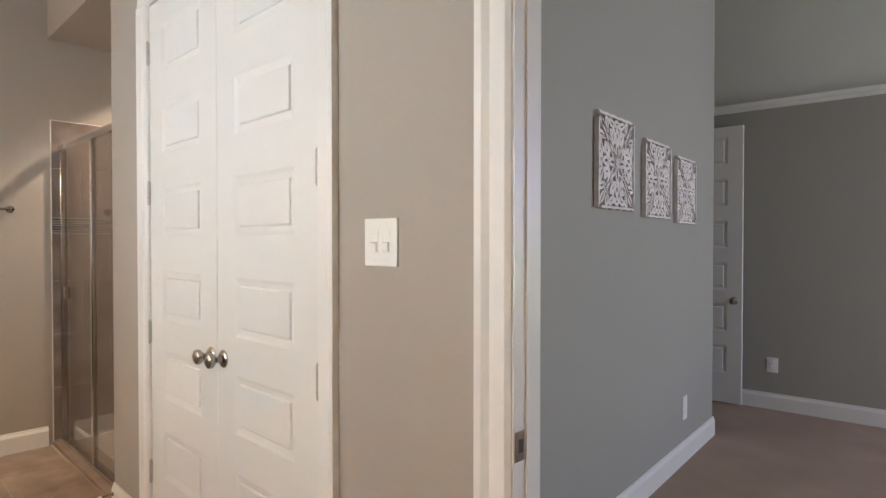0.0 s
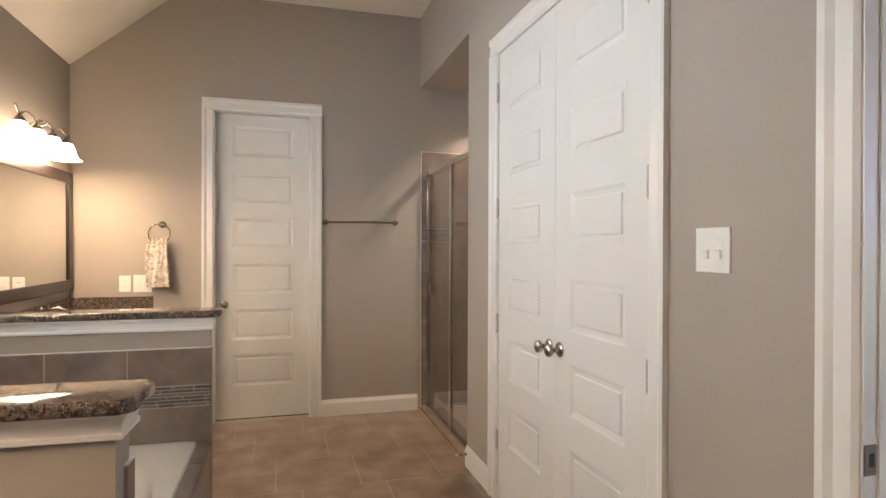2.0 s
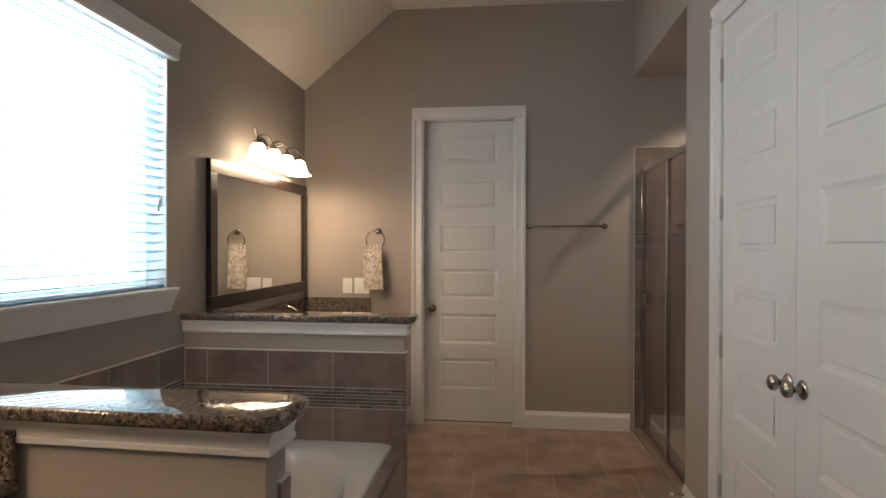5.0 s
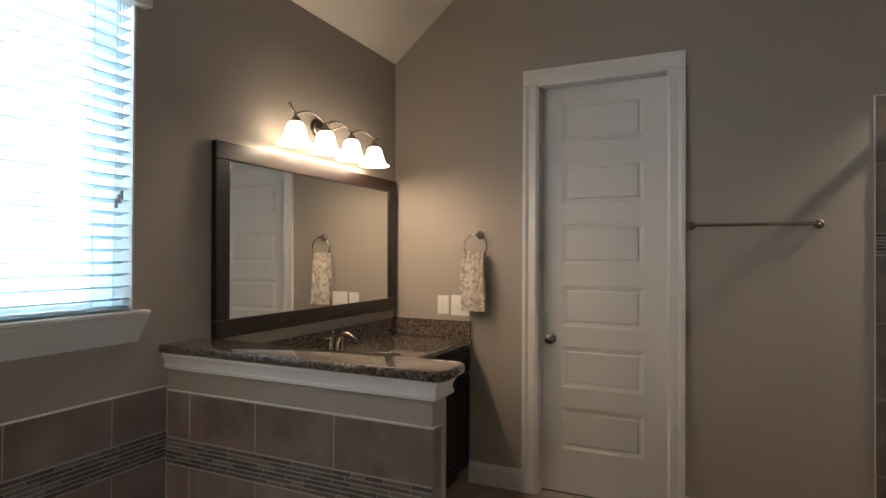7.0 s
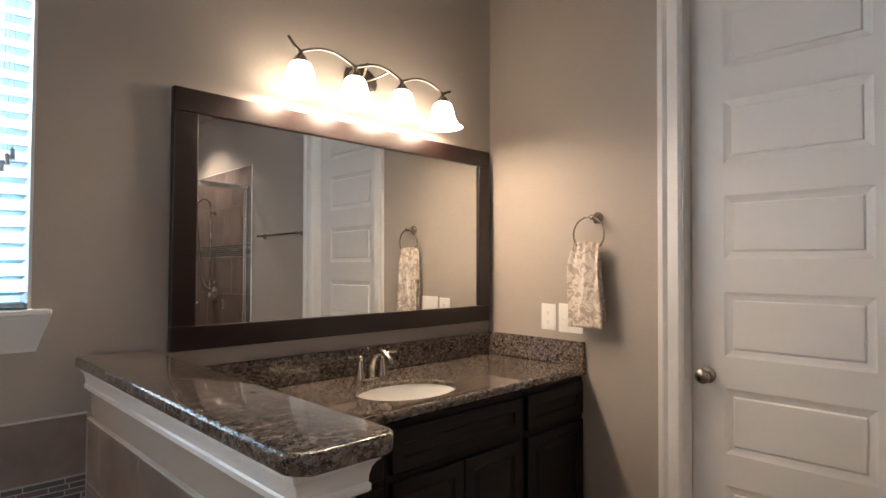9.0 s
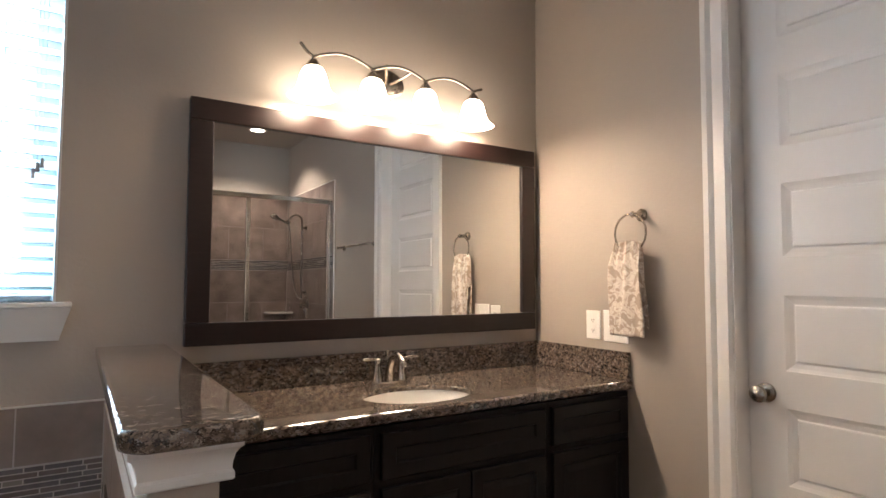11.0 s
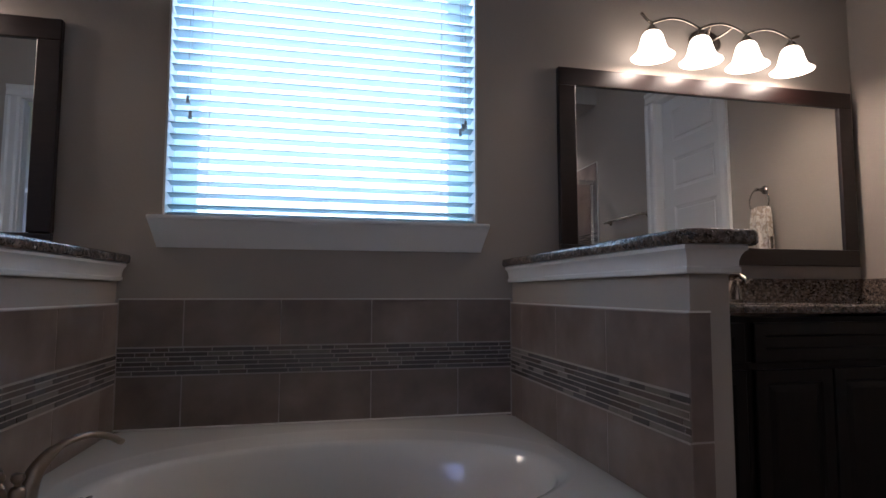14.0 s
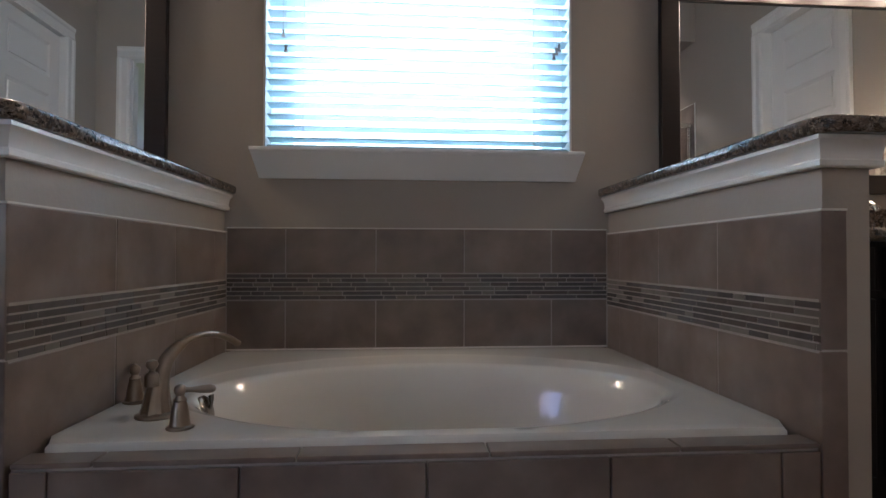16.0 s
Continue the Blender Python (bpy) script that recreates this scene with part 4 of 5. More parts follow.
    part("spout", tube(bmesh.new(), pts, [0.019 - 0.008 * min(1, i / (0.6 * len(pts))) for i in range(len(pts))], 16), NICKEL, fc, smooth=True)
    part("lift_rod", lathe(bmesh.new(), [(0.003, 0), (0.003, 0.10), (0.006, 0.104), (0.006, 0.112), (0.002, 0.116)], pose(fx, fy - 0.02, CT + 0.012), 10), NICKEL, fc)
    for s in (-1, 1):
        h = part("handle", lathe(bmesh.new(), [(0.022, 0), (0.021, 0.01), (0.017, 0.03), (0.012, 0.062), (0.010, 0.07), (0.013, 0.075), (0.012, 0.086), (0.004, 0.092)], pose(fx + s * 0.052, fy, CT + 0.012), 20), NICKEL, fc, smooth=True)
        p0 = Vector((fx + s * 0.052, fy, CT + 0.092))
        part("lever", tube(bmesh.new(), [p0, p0 + Vector((s * 0.02, 0.004, 0.006)), p0 + Vector((s * 0.05, 0.008, 0.009)), p0 + Vector((s * 0.068, 0.01, 0.008))], [0.006, 0.005, 0.008, 0.005], 12), NICKEL, h, smooth=True)
    # framed mirror
    m0, m1, q0, q1, fw = mx(-4.583, side), mx(-3.014, side), 1.088, 1.955, 0.080
    m0, m1 = min(m0, m1), max(m0, m1)
    mir = thing("wall_mirror", ((m0 + m1) / 2, YW, q0), "large wall mirror in a dark mahogany frame", "mirror")
    for a in ((m0, m1, q1 - fw, q1), (m0, m1, q0, q0 + fw), (m0, m0 + fw, q0 + fw, q1 - fw), (m1 - fw, m1, q0 + fw, q1 - fw)):
        part("frame", bbox(a[0], a[1], YW + 0.002, YW + 0.032, a[2] + 0.0003, a[3] - 0.0003, 0.004, 2), MIRROR_WOOD, mir)
    part("mirror_glass", bbox(m0 + fw - 0.004, m1 - fw + 0.004, YW + 0.004, YW + 0.020, q0 + fw - 0.004, q1 - fw + 0.004), MIRROR, mir)
    mir.rotation_euler.x = radians(0.35)   # its foot stands off the wall a little more than its head
    mir.location.y += 0.005
    # four-light bar
    lx = [mx(x, side) for x in LAMP_X]
    lc = sum(lx) / 4
    fix = thing("vanity_light", (lc, YW, 2.16), "lit four-shade nickel vanity light with a wavy arm", "wall lamp")
    pl = lathe(bmesh.new(), [(0.064, 0), (0.064, 0.005), (0.058, 0.010), (0.050, 0.011), (0.047, 0.017), (0.030, 0.021), (0.004, 0.022)], Matrix(), 40)
    bmesh.ops.transform(pl, matrix=pose(lc, YW, 2.150, -90, 0, 0) @ Matrix.Diagonal((1.35, 0.95, 1, 1)), verts=pl.verts)
    part("back_plate", pl, NICKEL, fix, "oval nickel wall plate", smooth=True)
    AZ, AY = 2.146, YW + 0.13
    for e in (-1, 1):
        part("bracket", tube(bmesh.new(), curve_points([(lc + e * 0.012, YW + 0.018, 2.146), (lc + e * 0.030, YW + 0.065, 2.152), (lc + e * 0.052, YW + 0.108, 2.168), (lc + e * 0.060, AY, 2.176)], 5), 0.0058, 10), NICKEL, fix, smooth=True)
    left = max(lx)
    step_x = (max(lx) - min(lx)) / 3
    arm = [(left + 0.052, AY, AZ + 0.042), (left + 0.044, AY, AZ + 0.036), (left + 0.024, AY, AZ + 0.014)]
    for i in range(3):
        arm += [(left - (i + k / 12) * step_x, AY, AZ + 0.034 * math.sin(math.pi * k / 12)) for k in range(12)]
    arm += [(left - 3 * step_x, AY, AZ), (left - 3 * step_x - 0.020, AY, AZ + 0.010), (left - 3 * step_x - 0.046, AY, AZ + 0.020)]
    part("arm", tube(bmesh.new(), arm, 0.0062, 10), NICKEL, fix, "thin nickel arm waving from shade to shade", smooth=True)
    for x in lx:
        part("socket_cup", lathe(bmesh.new(), [(0.007, 0.044), (0.008, 0.034), (0.013, 0.029), (0.019, 0.022), (0.026, 0.008), (0.0275, 0.0)], pose(x, AY, 2.104), 20), NICKEL, fix, smooth=True)
        prof = [(0.025, 2.108), (0.036, 2.101), (0.045, 2.086), (0.051, 2.064), (0.056, 2.042), (0.064, 2.020), (0.078, 2.003), (0.092, 1.994)]
        bm = lathe(bmesh.new(), prof + [(r_ - 0.004, z_ - 0.001) for r_, z_ in prof[::-1]], pose(x, AY, 0), 32, caps=False)
        sh = part("shade", bm, SHADE, fix, "lit frosted white bell glass shade", smooth=True)
        part("bulb", lathe(bmesh.new(), [(0.006, 0.05), (0.014, 0.045), (0.016, 0.02), (0.026, -0.01), (0.024, -0.03), (0.012, -0.042), (0.002, -0.045)], pose(x, YW + 0.13, 2.05), 16), BULB, fix, smooth=True).visible_shadow = False


BULB = emitter("lit_bulb", (1.0, 0.82, 0.58), 14.0)
vanity(0)
vanity(1)

# ---- wall fittings ----
def plate(x_or_y, face, z0_, z1_, a0, a1, axis, sign, name, label, category):
    """A wall plate with rounded edges; axis: the way it runs."""
    th = 0.006 * sign
    args = (a0, a1, face, face + th) if axis == "x" else (face, face + th, a0, a1)
    t_ = thing(name, ((a0 + a1) / 2, face, z0_) if axis == "x" else (face, (a0 + a1) / 2, z0_), label, category)
    part("plate", bbox(*args, z0_, z1_, 0.002, 2), PLASTIC, t_)
    return t_


def rocker(t_, face, sign, axis, c, zc, w=0.033, h=0.066, tilt=True):
    def bx(a0, a1, d0, d1, z0_, z1_):
        return (a0, a1, face + sign * d0, face + sign * d1) + (z0_, z1_) if axis == "x" else (face + sign * d0, face + sign * d1, a0, a1) + (z0_, z1_)
    if not tilt:
        part("bezel", bbox(*bx(c - w / 2, c + w / 2, 0.005, 0.0075, zc - h / 2, zc + h / 2), 0.0008), PLASTIC, t_)
    else:
        bm = bmesh.new()
        for a0, a1, lo, hi in ((c - w / 2, c - w / 2 + 0.003, zc - h / 2, zc + h / 2), (c + w / 2 - 0.003, c + w / 2, zc - h / 2, zc + h / 2), (c - w / 2 + 0.003, c + w / 2 - 0.003, zc - h / 2, zc - h / 2 + 0.003), (c - w / 2 + 0.003, c + w / 2 - 0.003, zc + h / 2 - 0.003, zc + h / 2)):
            box(bm, *bx(a0, a1, 0.005, 0.0065, lo, hi))
        part("bezel", bm, PLASTIC, t_)
        r_ = w / 2 - 0.0050
        prof = [(0.0050, zc + h / 2 - 0.0045), (0.0066, zc + h / 2 - 0.0045), (0.0064, zc + 0.001), (0.0125, zc - 0.003), (0.0115, zc - h / 2 + 0.009), (0.0050, zc - h / 2 + 0.008)]
        bm = prism(bmesh.new(), [(face + sign * d_, z_) for d_, z_ in prof], axis, c - r_, c + r_)
        part("rocker", bm, PLASTIC, t_)
    for s in (-1, 1):
        m = pose(c, face + sign * 0.0055, zc + s * 0.048, 90, 0, 0) if axis == "x" else pose(face + sign * 0.0055, c, zc + s * 0.048, 0, 90, 0)
        part("screw", lathe(bmesh.new(), [(0.003, -0.0015), (0.003, 0.0015)], m, 10), PLASTIC, t_)


sw = plate(0, YC, 1.350, 1.476, -1.141, -1.010, "x", -1, "light_switch", "white double rocker light switch on the wall", "switch")
for c in (-1.099, -1.052):
    rocker(sw, YC, -1, "x", c, 1.413)
o1 = plate(0, XD, 1.068, 1.192, -1.106, -1.026, "y", 1, "power_outlet", "white outlet with test buttons above the vanity", "outlet")
rocker(o1, XD, 1, "y", -1.066, 1.130, tilt=False)
for z in (1.108, 1.152):
    for s in (-0.006, 0.006):
        part("slot", bbox(XD + 0.0075, XD + 0.0082, -1.066 + s - 0.001, -1.066 + s + 0.001, z - 0.004, z + 0.004), HOLE_SHADOW, o1)
    part("slot", bbox(XD + 0.0075, XD + 0.0082, -1.068, -1.064, z - 0.011, z - 0.008), HOLE_SHADOW, o1)
part("test_button", bbox(XD + 0.0075, XD + 0.0088, -1.072, -1.060, 1.126, 1.134), PLASTIC, o1)
o2 = plate(0, XD, 1.064, 1.197, -1.008, -0.880, "y", 1, "light_switch", "white double switch plate behind the hand towel", "switch")
for c in (-0.968, -0.921):
    rocker(o2, XD, 1, "y", c, 1.130)


def duplex(axis, face, sign, a, z0_, z1_, label):
    t_ = plate(0, face, z0_, z1_, a - 0.042, a + 0.042, axis, sign, "power_outlet", label, "outlet")
    zc = (z0_ + z1_) / 2
    for z in (zc - 0.022, zc + 0.022):
        b_ = (a - 0.015, a + 0.015, face + sign * 0.005, face + sign * 0.009) if axis == "x" else (face + sign * 0.005, face + sign * 0.009, a - 0.015, a + 0.015)
        part("socket", bbox(*b_, z - 0.014, z + 0.014, 0.001), PLASTIC, t_)
    return t_


in_bedroom(duplex("y", 0.0, 1, 1.345, 0.27, 0.42, "white duplex outlet low on the picture wall"))
in_bedroom(duplex("x", 3.0, -1, 0.21, 0.31, 0.435, "white duplex outlet on the bedroom back wall"))

# towel ring and hand towel
ring = thing("towel_ring", (XD, -0.80, 1.586), "brushed nickel towel ring on the wall", "towel ring")
part("post", lathe(bmesh.new(), [(0.026, 0), (0.026, 0.006), (0.017, 0.012), (0.011, 0.02), (0.009, 0.05), (0.013, 0.058), (0.008, 0.066)], pose(XD, -0.805, 1.586, 0, 90, 0), 20), NICKEL, ring, smooth=True)
rp = [(XD + 0.058, -0.818 + 0.076 * math.sin(a), 1.512 + 0.076 * math.cos(a)) for a in [2 * math.pi * i / 40 for i in range(40)]]
part("ring", tube(bmesh.new(), rp, 0.0042, 10, closed=True), NICKEL, ring, smooth=True)
bm = bmesh.new()
NU, NV = 28, 30
front, rows_v = [], []
for layer, off in ((0, 0.022), (1, -0.012)):
    g = []
    for j in range(NV + 1):
        v = j / NV
        z = 1.468 - v * (0.365 if layer == 0 else 0.335)
        half = 0.066 + 0.016 * min(1, v * 1.6)
        row = []
        for i in range(NU + 1):
            u = i / NU * 2 - 1
            fold = 0.0045 * math.sin(u * 5.5 + 0.8 + 0.9 * v) * (1 - 0.35 * v) + 0.0018 * math.sin(u * 13 + 4 * v) + 0.002 * math.sin(v * 11 + u * 2) + 0.006 * math.sin(u * 15 + 1) * max(0, 1 - v * 4.5)
            y = -0.830 + half * u + 0.006 * math.sin(v * 5 + u * 3)
            top_pull = 0.012 * (1 - min(1, v * 5)) * (1 - u * u)
            row.append(bm.verts.new((XD + 0.058 + off * min(1, 0.35 + v * 3) + fold, y, z + top_pull)))
        g.append(row)
    rows_v.append(g)
for g in rows_v:
    for j in range(NV):
        for i in range(NU):
            bm.faces.new((g[j][i], g[j][i + 1], g[j + 1][i + 1], g[j + 1][i]))
for i in range(NU):
    bm.faces.new((rows_v[0][0][i], rows_v[0][0][i + 1], rows_v[1][0][i + 1], rows_v[1][0][i]))
for g_side in (0, NU):
    for j in range(NV // 2):
        bm.faces.new((rows_v[0][j][g_side], rows_v[0][j + 1][g_side], rows_v[1][j + 1][g_side], rows_v[1][j][g_side]))
tw = part("hand_towel", bm, TOWEL, smooth=True)
sol = tw.modifiers.new("thick", "SOLIDIFY")
sol.thickness = 0.005
tagged(tw, "cream hand towel with beige floral pattern, hung through the ring", "towel")

# towel bar
bar = thing("towel_bar", (XD, 0.73, 1.625), "brushed nickel towel bar on the wall", "towel bar")
for y in (0.435, 1.030):
    part("bracket", lathe(bmesh.new(), [(0.024, 0), (0.024, 0.006), (0.016, 0.012), (0.010, 0.022), (0.009, 0.055), (0.012, 0.062), (0.011, 0.070), (0.003, 0.074)], pose(XD, y, 1.625, 0, 90, 0), 20), NICKEL, bar, smooth=True)
part("rod", tube(bmesh.new(), [(XD + 0.060, 0.425, 1.625), (XD + 0.060, 1.040, 1.625)], 0.0085, 14), NICKEL, bar, smooth=True)

# spring door stop on the baseboard
ds = thing("door_stop", (SHOWER[1] + 0.02, YC - 0.02, 0.09), "small nickel spring door stop on the baseboard", "door stop")
part("rod", lathe(bmesh.new(), [(0.010, 0), (0.010, 0.006), (0.004, 0.010), (0.004, 0.058)], pose(SHOWER[1] + 0.03, YC - 0.015, 0.085, 90, 0, 0), 12), NICKEL, ds)
part("tip", lathe(bmesh.new(), [(0.008, 0.056), (0.008, 0.072), (0.004, 0.075)], pose(SHOWER[1] + 0.03, YC - 0.015, 0.085, 90, 0, 0), 12), PLASTIC, ds)

# ---- shower ----
YG = 1.322
enc = thing("shower_enclosure", (-3.94, YG, 0), "framed clear glass shower screen with chrome rails", "shower screen")
sx0, sx1 = XD + 0.012, SHOWER[1] - 0.002
part("top_rail", bbox(sx0, sx1, YG - 0.022, YG + 0.022, 2.035, 2.075, 0.004), CHROME, enc)
part("bottom_rail", bbox(sx0, sx1, YG - 0.020, YG + 0.020, 0.022, 0.045, 0.003), CHROME, enc)
for x, w in ((sx0, 0.030), (sx1 - 0.028, 0.028), (-3.90, 0.034)):
    part("post", bbox(x, x + w, YG - 0.016, YG + 0.016, 0.045, 2.035, 0.004), CHROME, enc)
g1 = part("pane", bbox(-3.866, sx1 - 0.028, YG - 0.003, YG + 0.003, 0.045, 2.035), GLASS, enc)
dr = part("door_pane", bbox(sx0 + 0.034, -3.904, YG - 0.013, YG - 0.007, 0.055, 2.028), GLASS, enc)
part("handle", bbox(-4.39, -4.372, YG - 0.045, YG - 0.014, 1.03, 1.11, 0.006, 2), CHROME, dr, "small chrome pull handle")
part("door_edge", bbox(sx0 + 0.031, sx0 + 0.043, YG - 0.018, YG - 0.002, 0.055, 2.028, 0.002), CHROME, dr)
for g_ in (g1, dr):
    g_.visible_shadow = False
part("tile", bbox(XD + 0.012, SHOWER[1] - 0.001, YC + 0.006, YC + 0.122, -0.01, 0.022, 0.003), FLOOR_TILE, FLOOR, "tiled shower curb")
pan = thing("shower_pan", (-3.94, 1.75, 0), "white shower pan behind the glass screen", "shower pan")
bm = bmesh.new()
box(bm, XD + 0.012, SHOWER[1] - 0.008, YC + 0.125, YS - 0.012, 0.0, 0.012)
box(bm, XD + 0.012, SHOWER[1] - 0.008, YC + 0.125, YC + 0.155, 0.012, 0.10, 0.006, 2)
part("base", bm, TUB, pan)
part("drain", lathe(bmesh.new(), [(0.04, 0), (0.04, 0.003), (0.01, 0.004)], pose(-3.94, 1.75, 0.012), 20), CHROME, pan)
SH_ROWS = [(0.03, 0.395), (0.395, 0.766), (0.766, 1.137), (1.137, 1.468), (1.575, 1.917), (1.917, 2.248)]
sh_d = lambda a0, a1, z0_, z1_, t: (XD + 0.0005, XD + t, a0, a1, z0_, z1_)
sh_b = lambda a0, a1, z0_, z1_, t: (a0, a1, YS - t, YS - 0.0005, z0_, z1_)
sh_r = lambda a0, a1, z0_, z1_, t: (SHOWER[1] - t, SHOWER[1] - 0.0005, a0, a1, z0_, z1_)
part("grout_bed", bbox(XD, XD + 0.006, 1.262, YS, 0.0, 2.25), GROUT, WALL_D)
part("grout_bed", bbox(XD, SHOWER[1], YS - 0.006, YS, 0.0, 2.25), GROUT, WALL_S)
part("grout_bed", bbox(SHOWER[1] - 0.006, SHOWER[1], YC + T, YS, 0.0, 2.25), GROUT, WALL_S)
part("caulk_line", bbox(XD, XD + 0.0105, 1.258, 1.2625, 0.0, 2.252), CAULK, WALL_D)
part("caulk_line", bbox(XD, XD + 0.0105, 1.2625, YS, 2.2485, 2.2525), CAULK, WALL_D)
for k, (lo, hi) in enumerate(SH_ROWS):
    off = 0.18 if k % 2 else 0.0
    wall_tiles(WALL_D, sh_d, sorted({1.2625, 1.52 + off - 0.08, 1.87 + off - 0.08, 2.22 + off - 0.08, YS - 0.011}), [(lo, hi)])
    wall_tiles(WALL_S, sh_b, [XD + 0.011, -4.35 + off, -4.0 + off, -3.65 + off, SHOWER[1] - 0.011], [(lo, hi)])
    wall_tiles(WALL_S, sh_r, [YC + T + 0.001, 1.62 + off, 1.97 + off, 2.32 + off / 2, YS - 0.011], [(lo, hi)])
for parent, fn, a, b in ((WALL_D, sh_d, 1.263, YS - 0.011), (WALL_S, sh_b, XD + 0.011, SHOWER[1] - 0.011), (WALL_S, sh_r, YC + T, YS - 0.011)):
    mosaic_band(parent, fn, a, b, 1.470, 1.573, 6, 11)
# shower head with hand shower on a slide bar, on the door wall side
hx = XD + 0.011
shw = thing("shower_set", (hx, 1.98, 1.1), "nickel riser pipe with hand shower, hose and valve", "shower head")
RY = 1.98
part("riser", tube(bmesh.new(), curve_points([(hx + 0.045, RY, 1.17), (hx + 0.045, RY, 1.60), (hx + 0.045, RY, 1.93), (hx + 0.062, RY, 1.985), (hx + 0.105, RY, 2.005), (hx + 0.150, RY, 1.985), (hx + 0.178, RY, 1.940)], 6), 0.0095, 12), NICKEL, shw, smooth=True)
for z in (1.24, 1.88):
    part("bar_mount", lathe(bmesh.new(), [(0.024, 0), (0.022, 0.006), (0.011, 0.010), (0.011, 0.045)], pose(hx, RY, z, 0, 90, 0), 16), NICKEL, shw, smooth=True)
part("holder", lathe(bmesh.new(), [(0.010, -0.02), (0.017, -0.016), (0.018, 0.012), (0.012, 0.022)], pose(hx + 0.182, RY, 1.930, 0, 30, 0), 16), NICKEL, shw, smooth=True)
part("hand_shower", tube(bmesh.new(), [(hx + 0.175, RY, 1.905), (hx + 0.215, RY, 1.925), (hx + 0.265, RY, 1.950), (hx + 0.305, RY, 1.975)], [0.011, 0.013, 0.014, 0.018], 14), NICKEL, shw, smooth=True)
part("head", lathe(bmesh.new(), [(0.014, 0.030), (0.026, 0.016), (0.042, -0.004), (0.044, -0.016), (0.036, -0.020), (0.004, -0.021)], pose(hx + 0.318, RY, 1.972, 0, -28, 0), 22), NICKEL, shw, smooth=True)
part("hose", tube(bmesh.new(), curve_points([(hx + 0.172, RY, 1.90), (hx + 0.150, RY + 0.02, 1.70), (hx + 0.120, RY + 0.03, 1.40), (hx + 0.085, RY + 0.02, 1.22), (hx + 0.045, RY, 1.18)], 8), 0.0065, 8), CHROME, shw, smooth=True)
part("valve", lathe(bmesh.new(), [(0.078, 0), (0.076, 0.006), (0.034, 0.012), (0.028, 0.05), (0.020, 0.060), (0.004, 0.062)], pose(hx, RY - 0.01, 1.12, 0, 90, 0), 28), NICKEL, shw, smooth=True)
part("valve_lever", tube(bmesh.new(), [(hx + 0.055, RY - 0.01, 1.12), (hx + 0.066, RY - 0.04, 1.108), (hx + 0.070, RY - 0.085, 1.100)], [0.011, 0.008, 0.010], 12), NICKEL, shw, smooth=True)
shelf = bmesh.new()
prism(shelf, [(XD + 0.012, YS - 0.012), (XD + 0.25, YS - 0.012)] + [(XD + 0.012 + 0.238 * math.cos(a), YS - 0.012 - 0.238 * math.sin(a)) for a in [math.pi / 2 * i / 10 for i in range(1, 11)]], "z", 1.02, 1.04)
tagged(part("corner_shelf", shelf, TUB), "pale stone corner shelf in the shower", "shelf")
dl = thing("downlight", (-4.12, 2.0, 2.805), "lit round recessed downlight in the shower ceiling", "ceiling light")
part("trim_ring", lathe(bmesh.new(), [(0.085, 0.0), (0.085, -0.005), (0.066, -0.007), (0.064, 0.0)], pose(-4.12, 2.0, 2.804), 28, caps=False), TRIM, dl, smooth=True)
part("lens", lathe(bmesh.new(), [(0.064, -0.002), (0.03, -0.003), (0.002, -0.003)], pose(-4.12, 2.0, 2.804), 28), DOWNLIGHT, dl)


# ---- carved wall panels in the bedroom ----
def leaf_ring(bm, cx_, cz_, ang, ln, wd, band, y0_, y1_):
    """A pierced leaf: a flat ring, pointed at both ends, extruded."""
    n = 14
    outs = []
    for shrink in (1.0, 0.0):
        pts_ = []
        for i in range(n):
            a = 2 * math.pi * i / n
            l_, w_ = (ln, wd) if shrink else (max(ln - band * 1.6, 0.003), max(wd - band, 0.002))
            u, v = l_ * math.cos(a), w_ * math.sin(a) * (1 - 0.45 * abs(math.cos(a)) ** 3)
            pts_.append((cx_ + u * math.cos(ang) - v * math.sin(ang), cz_ + u * math.sin(ang) + v * math.cos(ang)))
        outs.append(pts_)
    f = [[bm.verts.new((y, p[0], p[1])) for p in o] for o in outs for y in (y0_, y1_)]
    for i in range(n):
        j = (i + 1) % n
        bm.faces.new((f[1][i], f[1][j], f[3][j], f[3][i]))
        bm.faces.new((f[0][i], f[0][j], f[1][j], f[1][i]))
        bm.faces.new((f[2][i], f[3][i], f[3][j], f[2][j]))


LEAVES = []


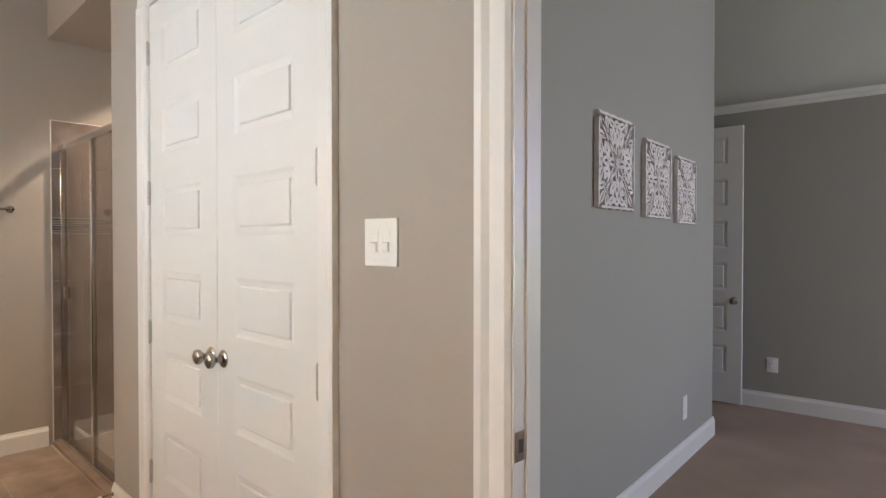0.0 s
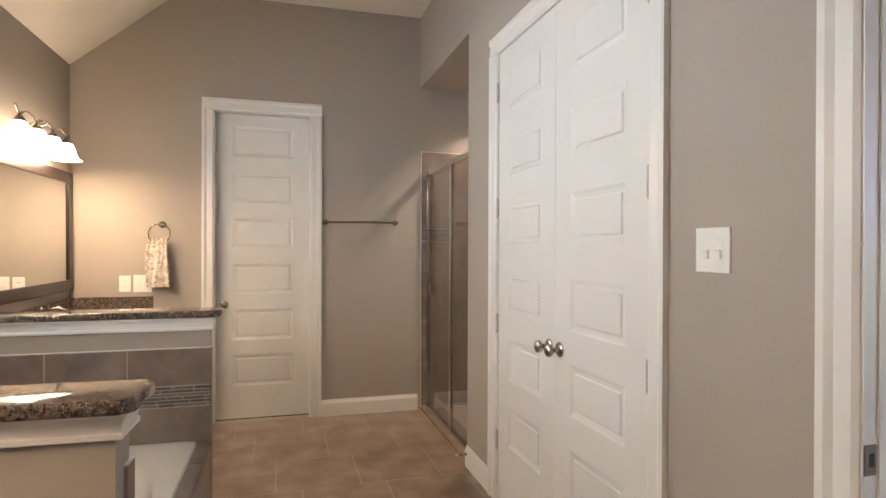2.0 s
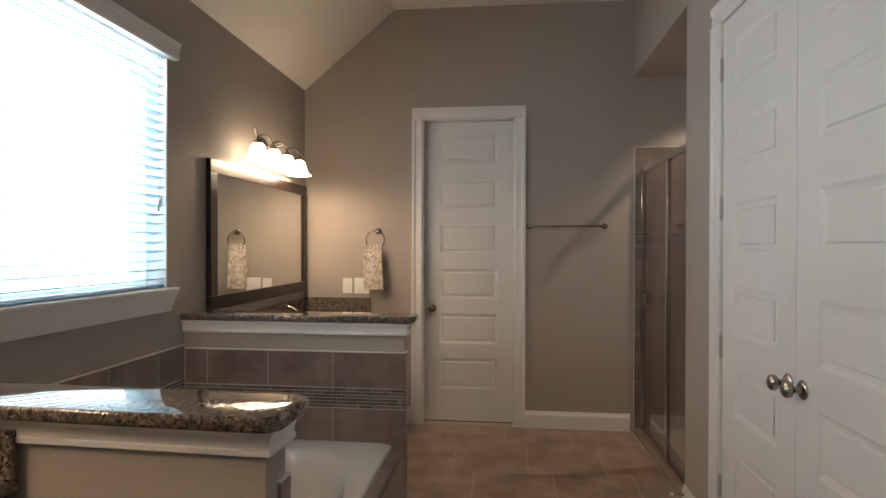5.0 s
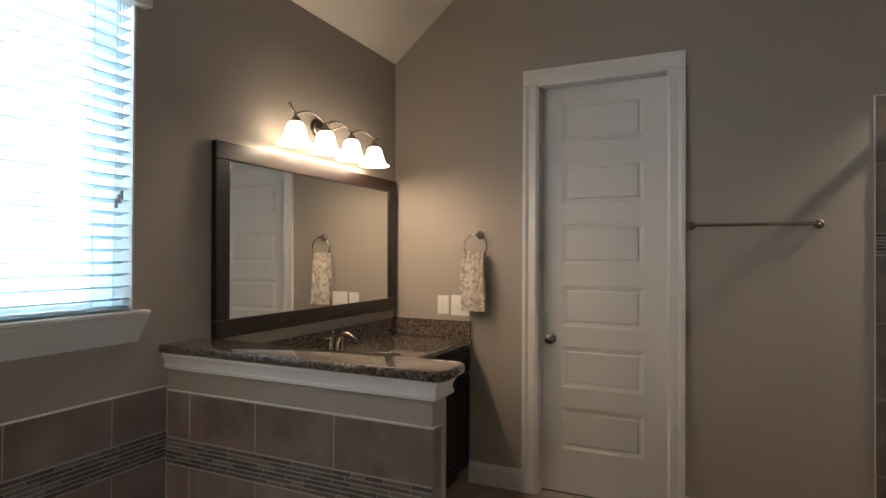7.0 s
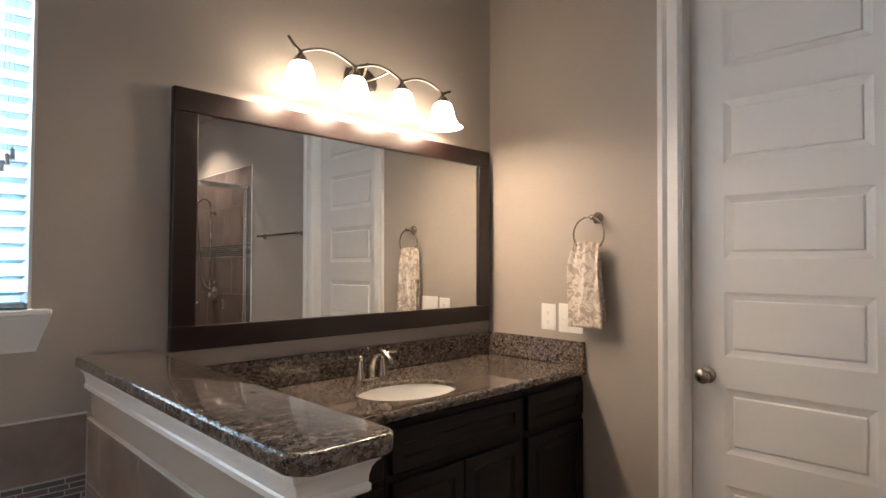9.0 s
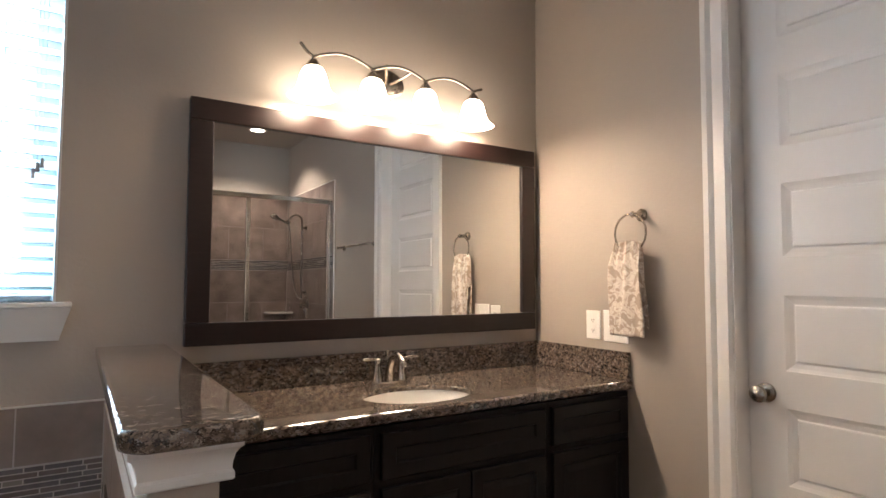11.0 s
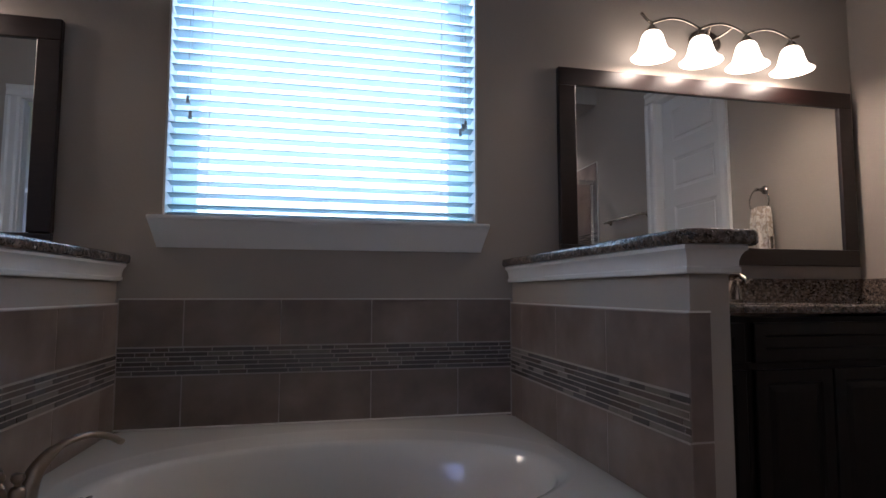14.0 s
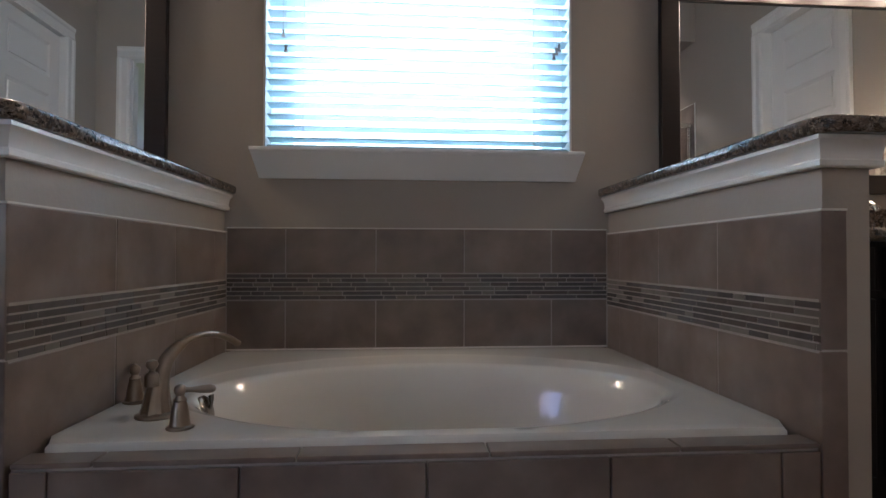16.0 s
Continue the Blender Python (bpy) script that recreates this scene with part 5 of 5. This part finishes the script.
def carved_panel(a0, a1, z0_, z1_, label):
    t_ = thing("carved_panel", (0, 0, 0), label, "wall art", "carved panels on the bedroom wall")
    h_ = 0.215
    edge_bm = bmesh.new()
    n = 60
    out, inn = [], []
    for s in range(4):
        for i in range(n // 4):
            u = -1 + 2 * i / (n // 4)
            wob = 0.007 * abs(math.sin(u * math.pi * 2.5))
            a, b = u * h_, h_ - 0.004 + wob
            for _ in range(s):
                a, b = -b, a
            out.append((a, b))
            inn.append((a * 0.945, b * 0.945))
    ring_ = [[edge_bm.verts.new((y, p[0], p[1])) for p in o] for o in (out, inn) for y in (0.002, 0.026)]
    for i in range(n):
        j = (i + 1) % n
        for q_ in ((0, 1), (2, 3), (1, 3), (0, 2)):
            if len(ring_[0]) == n:
                edge_bm.faces.new((ring_[q_[0]][i], ring_[q_[0]][j], ring_[q_[1]][j], ring_[q_[1]][i]))
    part("border", edge_bm, PICT, t_)
    shapes = [(0, 0, 0, 0.022, 0.022, 0.016, 0.010, 0.026)]
    for k in range(8):
        a = k * math.pi / 4
        shapes.append((0.055 * math.cos(a), 0.055 * math.sin(a), a, 0.052, 0.023, 0.0165, 0.008, 0.024))
        shapes.append((0.125 * math.cos(a), 0.125 * math.sin(a), a, 0.042, 0.024, 0.0165, 0.008, 0.0222))
        for s, top_y in ((0.5, 0.0216), (-0.5, 0.023)):
            shapes.append((0.128 * math.cos(a + 0.39), 0.128 * math.sin(a + 0.39), a + 0.39 + s, 0.050, 0.022, 0.0165, 0.008, top_y))
    for sx_ in (-1, 1):
        for sz_ in (-1, 1):
            for dx_, dz_, an in ((0.165, 0.165, 0.785), (0.175, 0.115, 0.2), (0.115, 0.175, 1.37), (0.178, 0.060, 1.2), (0.060, 0.178, 0.35), (0.125, 0.125, 2.35)):
                shapes.append((sx_ * dx_, sz_ * dz_, an * sx_ * sz_, 0.042, 0.020, 0.0155, 0.006, 0.0208))
        shapes.append((sx_ * 0.180, 0, 1.57, 0.037, 0.020, 0.0155, 0.006, 0.0212))
        shapes.append((0, sx_ * 0.180, 0, 0.037, 0.020, 0.0155, 0.006, 0.0212))
    if not LEAVES:
        for shape in shapes:
            bm = bmesh.new()
            leaf_ring(bm, *shape)
            LEAVES.append(part("leaf", bm, PICT, t_).data)
    else:
        for me in LEAVES:
            new("leaf", me).parent = t_
    t_.matrix_basis = BED @ pose(0.001, (a0 + a1) / 2, (z0_ + z1_) / 2) @ Matrix.Diagonal((1, (a1 - a0) / 0.43, (z1_ - z0_) / 0.43, 1))
    return t_


for a0, a1, lo, hi in ((0.0, 0.425, 1.57, 2.015), (0.585, 0.99, 1.545, 1.965), (1.105, 1.485, 1.525, 1.93)):
    carved_panel(a0, a1, lo, hi, "square whitewashed carved wooden fretwork wall panel")

# ---- floor tiles ----
PITCH = 0.497
row = 0
x = -4.163 - PITCH
while x < XE:
    y = 0.748 + 0.15 * row - 6 * PITCH
    while y < YC:
        a0, a1, b0, b1 = max(x, XD), min(x + PITCH, XE), max(y, YW), min(y + PITCH, YC + 0.003)
        under_tub = b1 < -0.27 and a0 > -2.9 and a1 < -1.18
        if a1 - a0 > 0.02 and b1 - b0 > 0.02 and not under_tub:
            part("tile", bbox(a0 + 0.0022, a1 - 0.0022, b0 + 0.0022, b1 - 0.0022, -0.010, 0.0, 0.0015), FLOOR_TILE, FLOOR)
        y += PITCH
    x += PITCH
    row += 1
structure("trim_threshold", bbox(ENTRY[0], ENTRY[1], YC + 0.0, YC + 0.055, -0.01, 0.003, 0.001), FLOOR_TILE, "tiled threshold between bathroom and carpet")
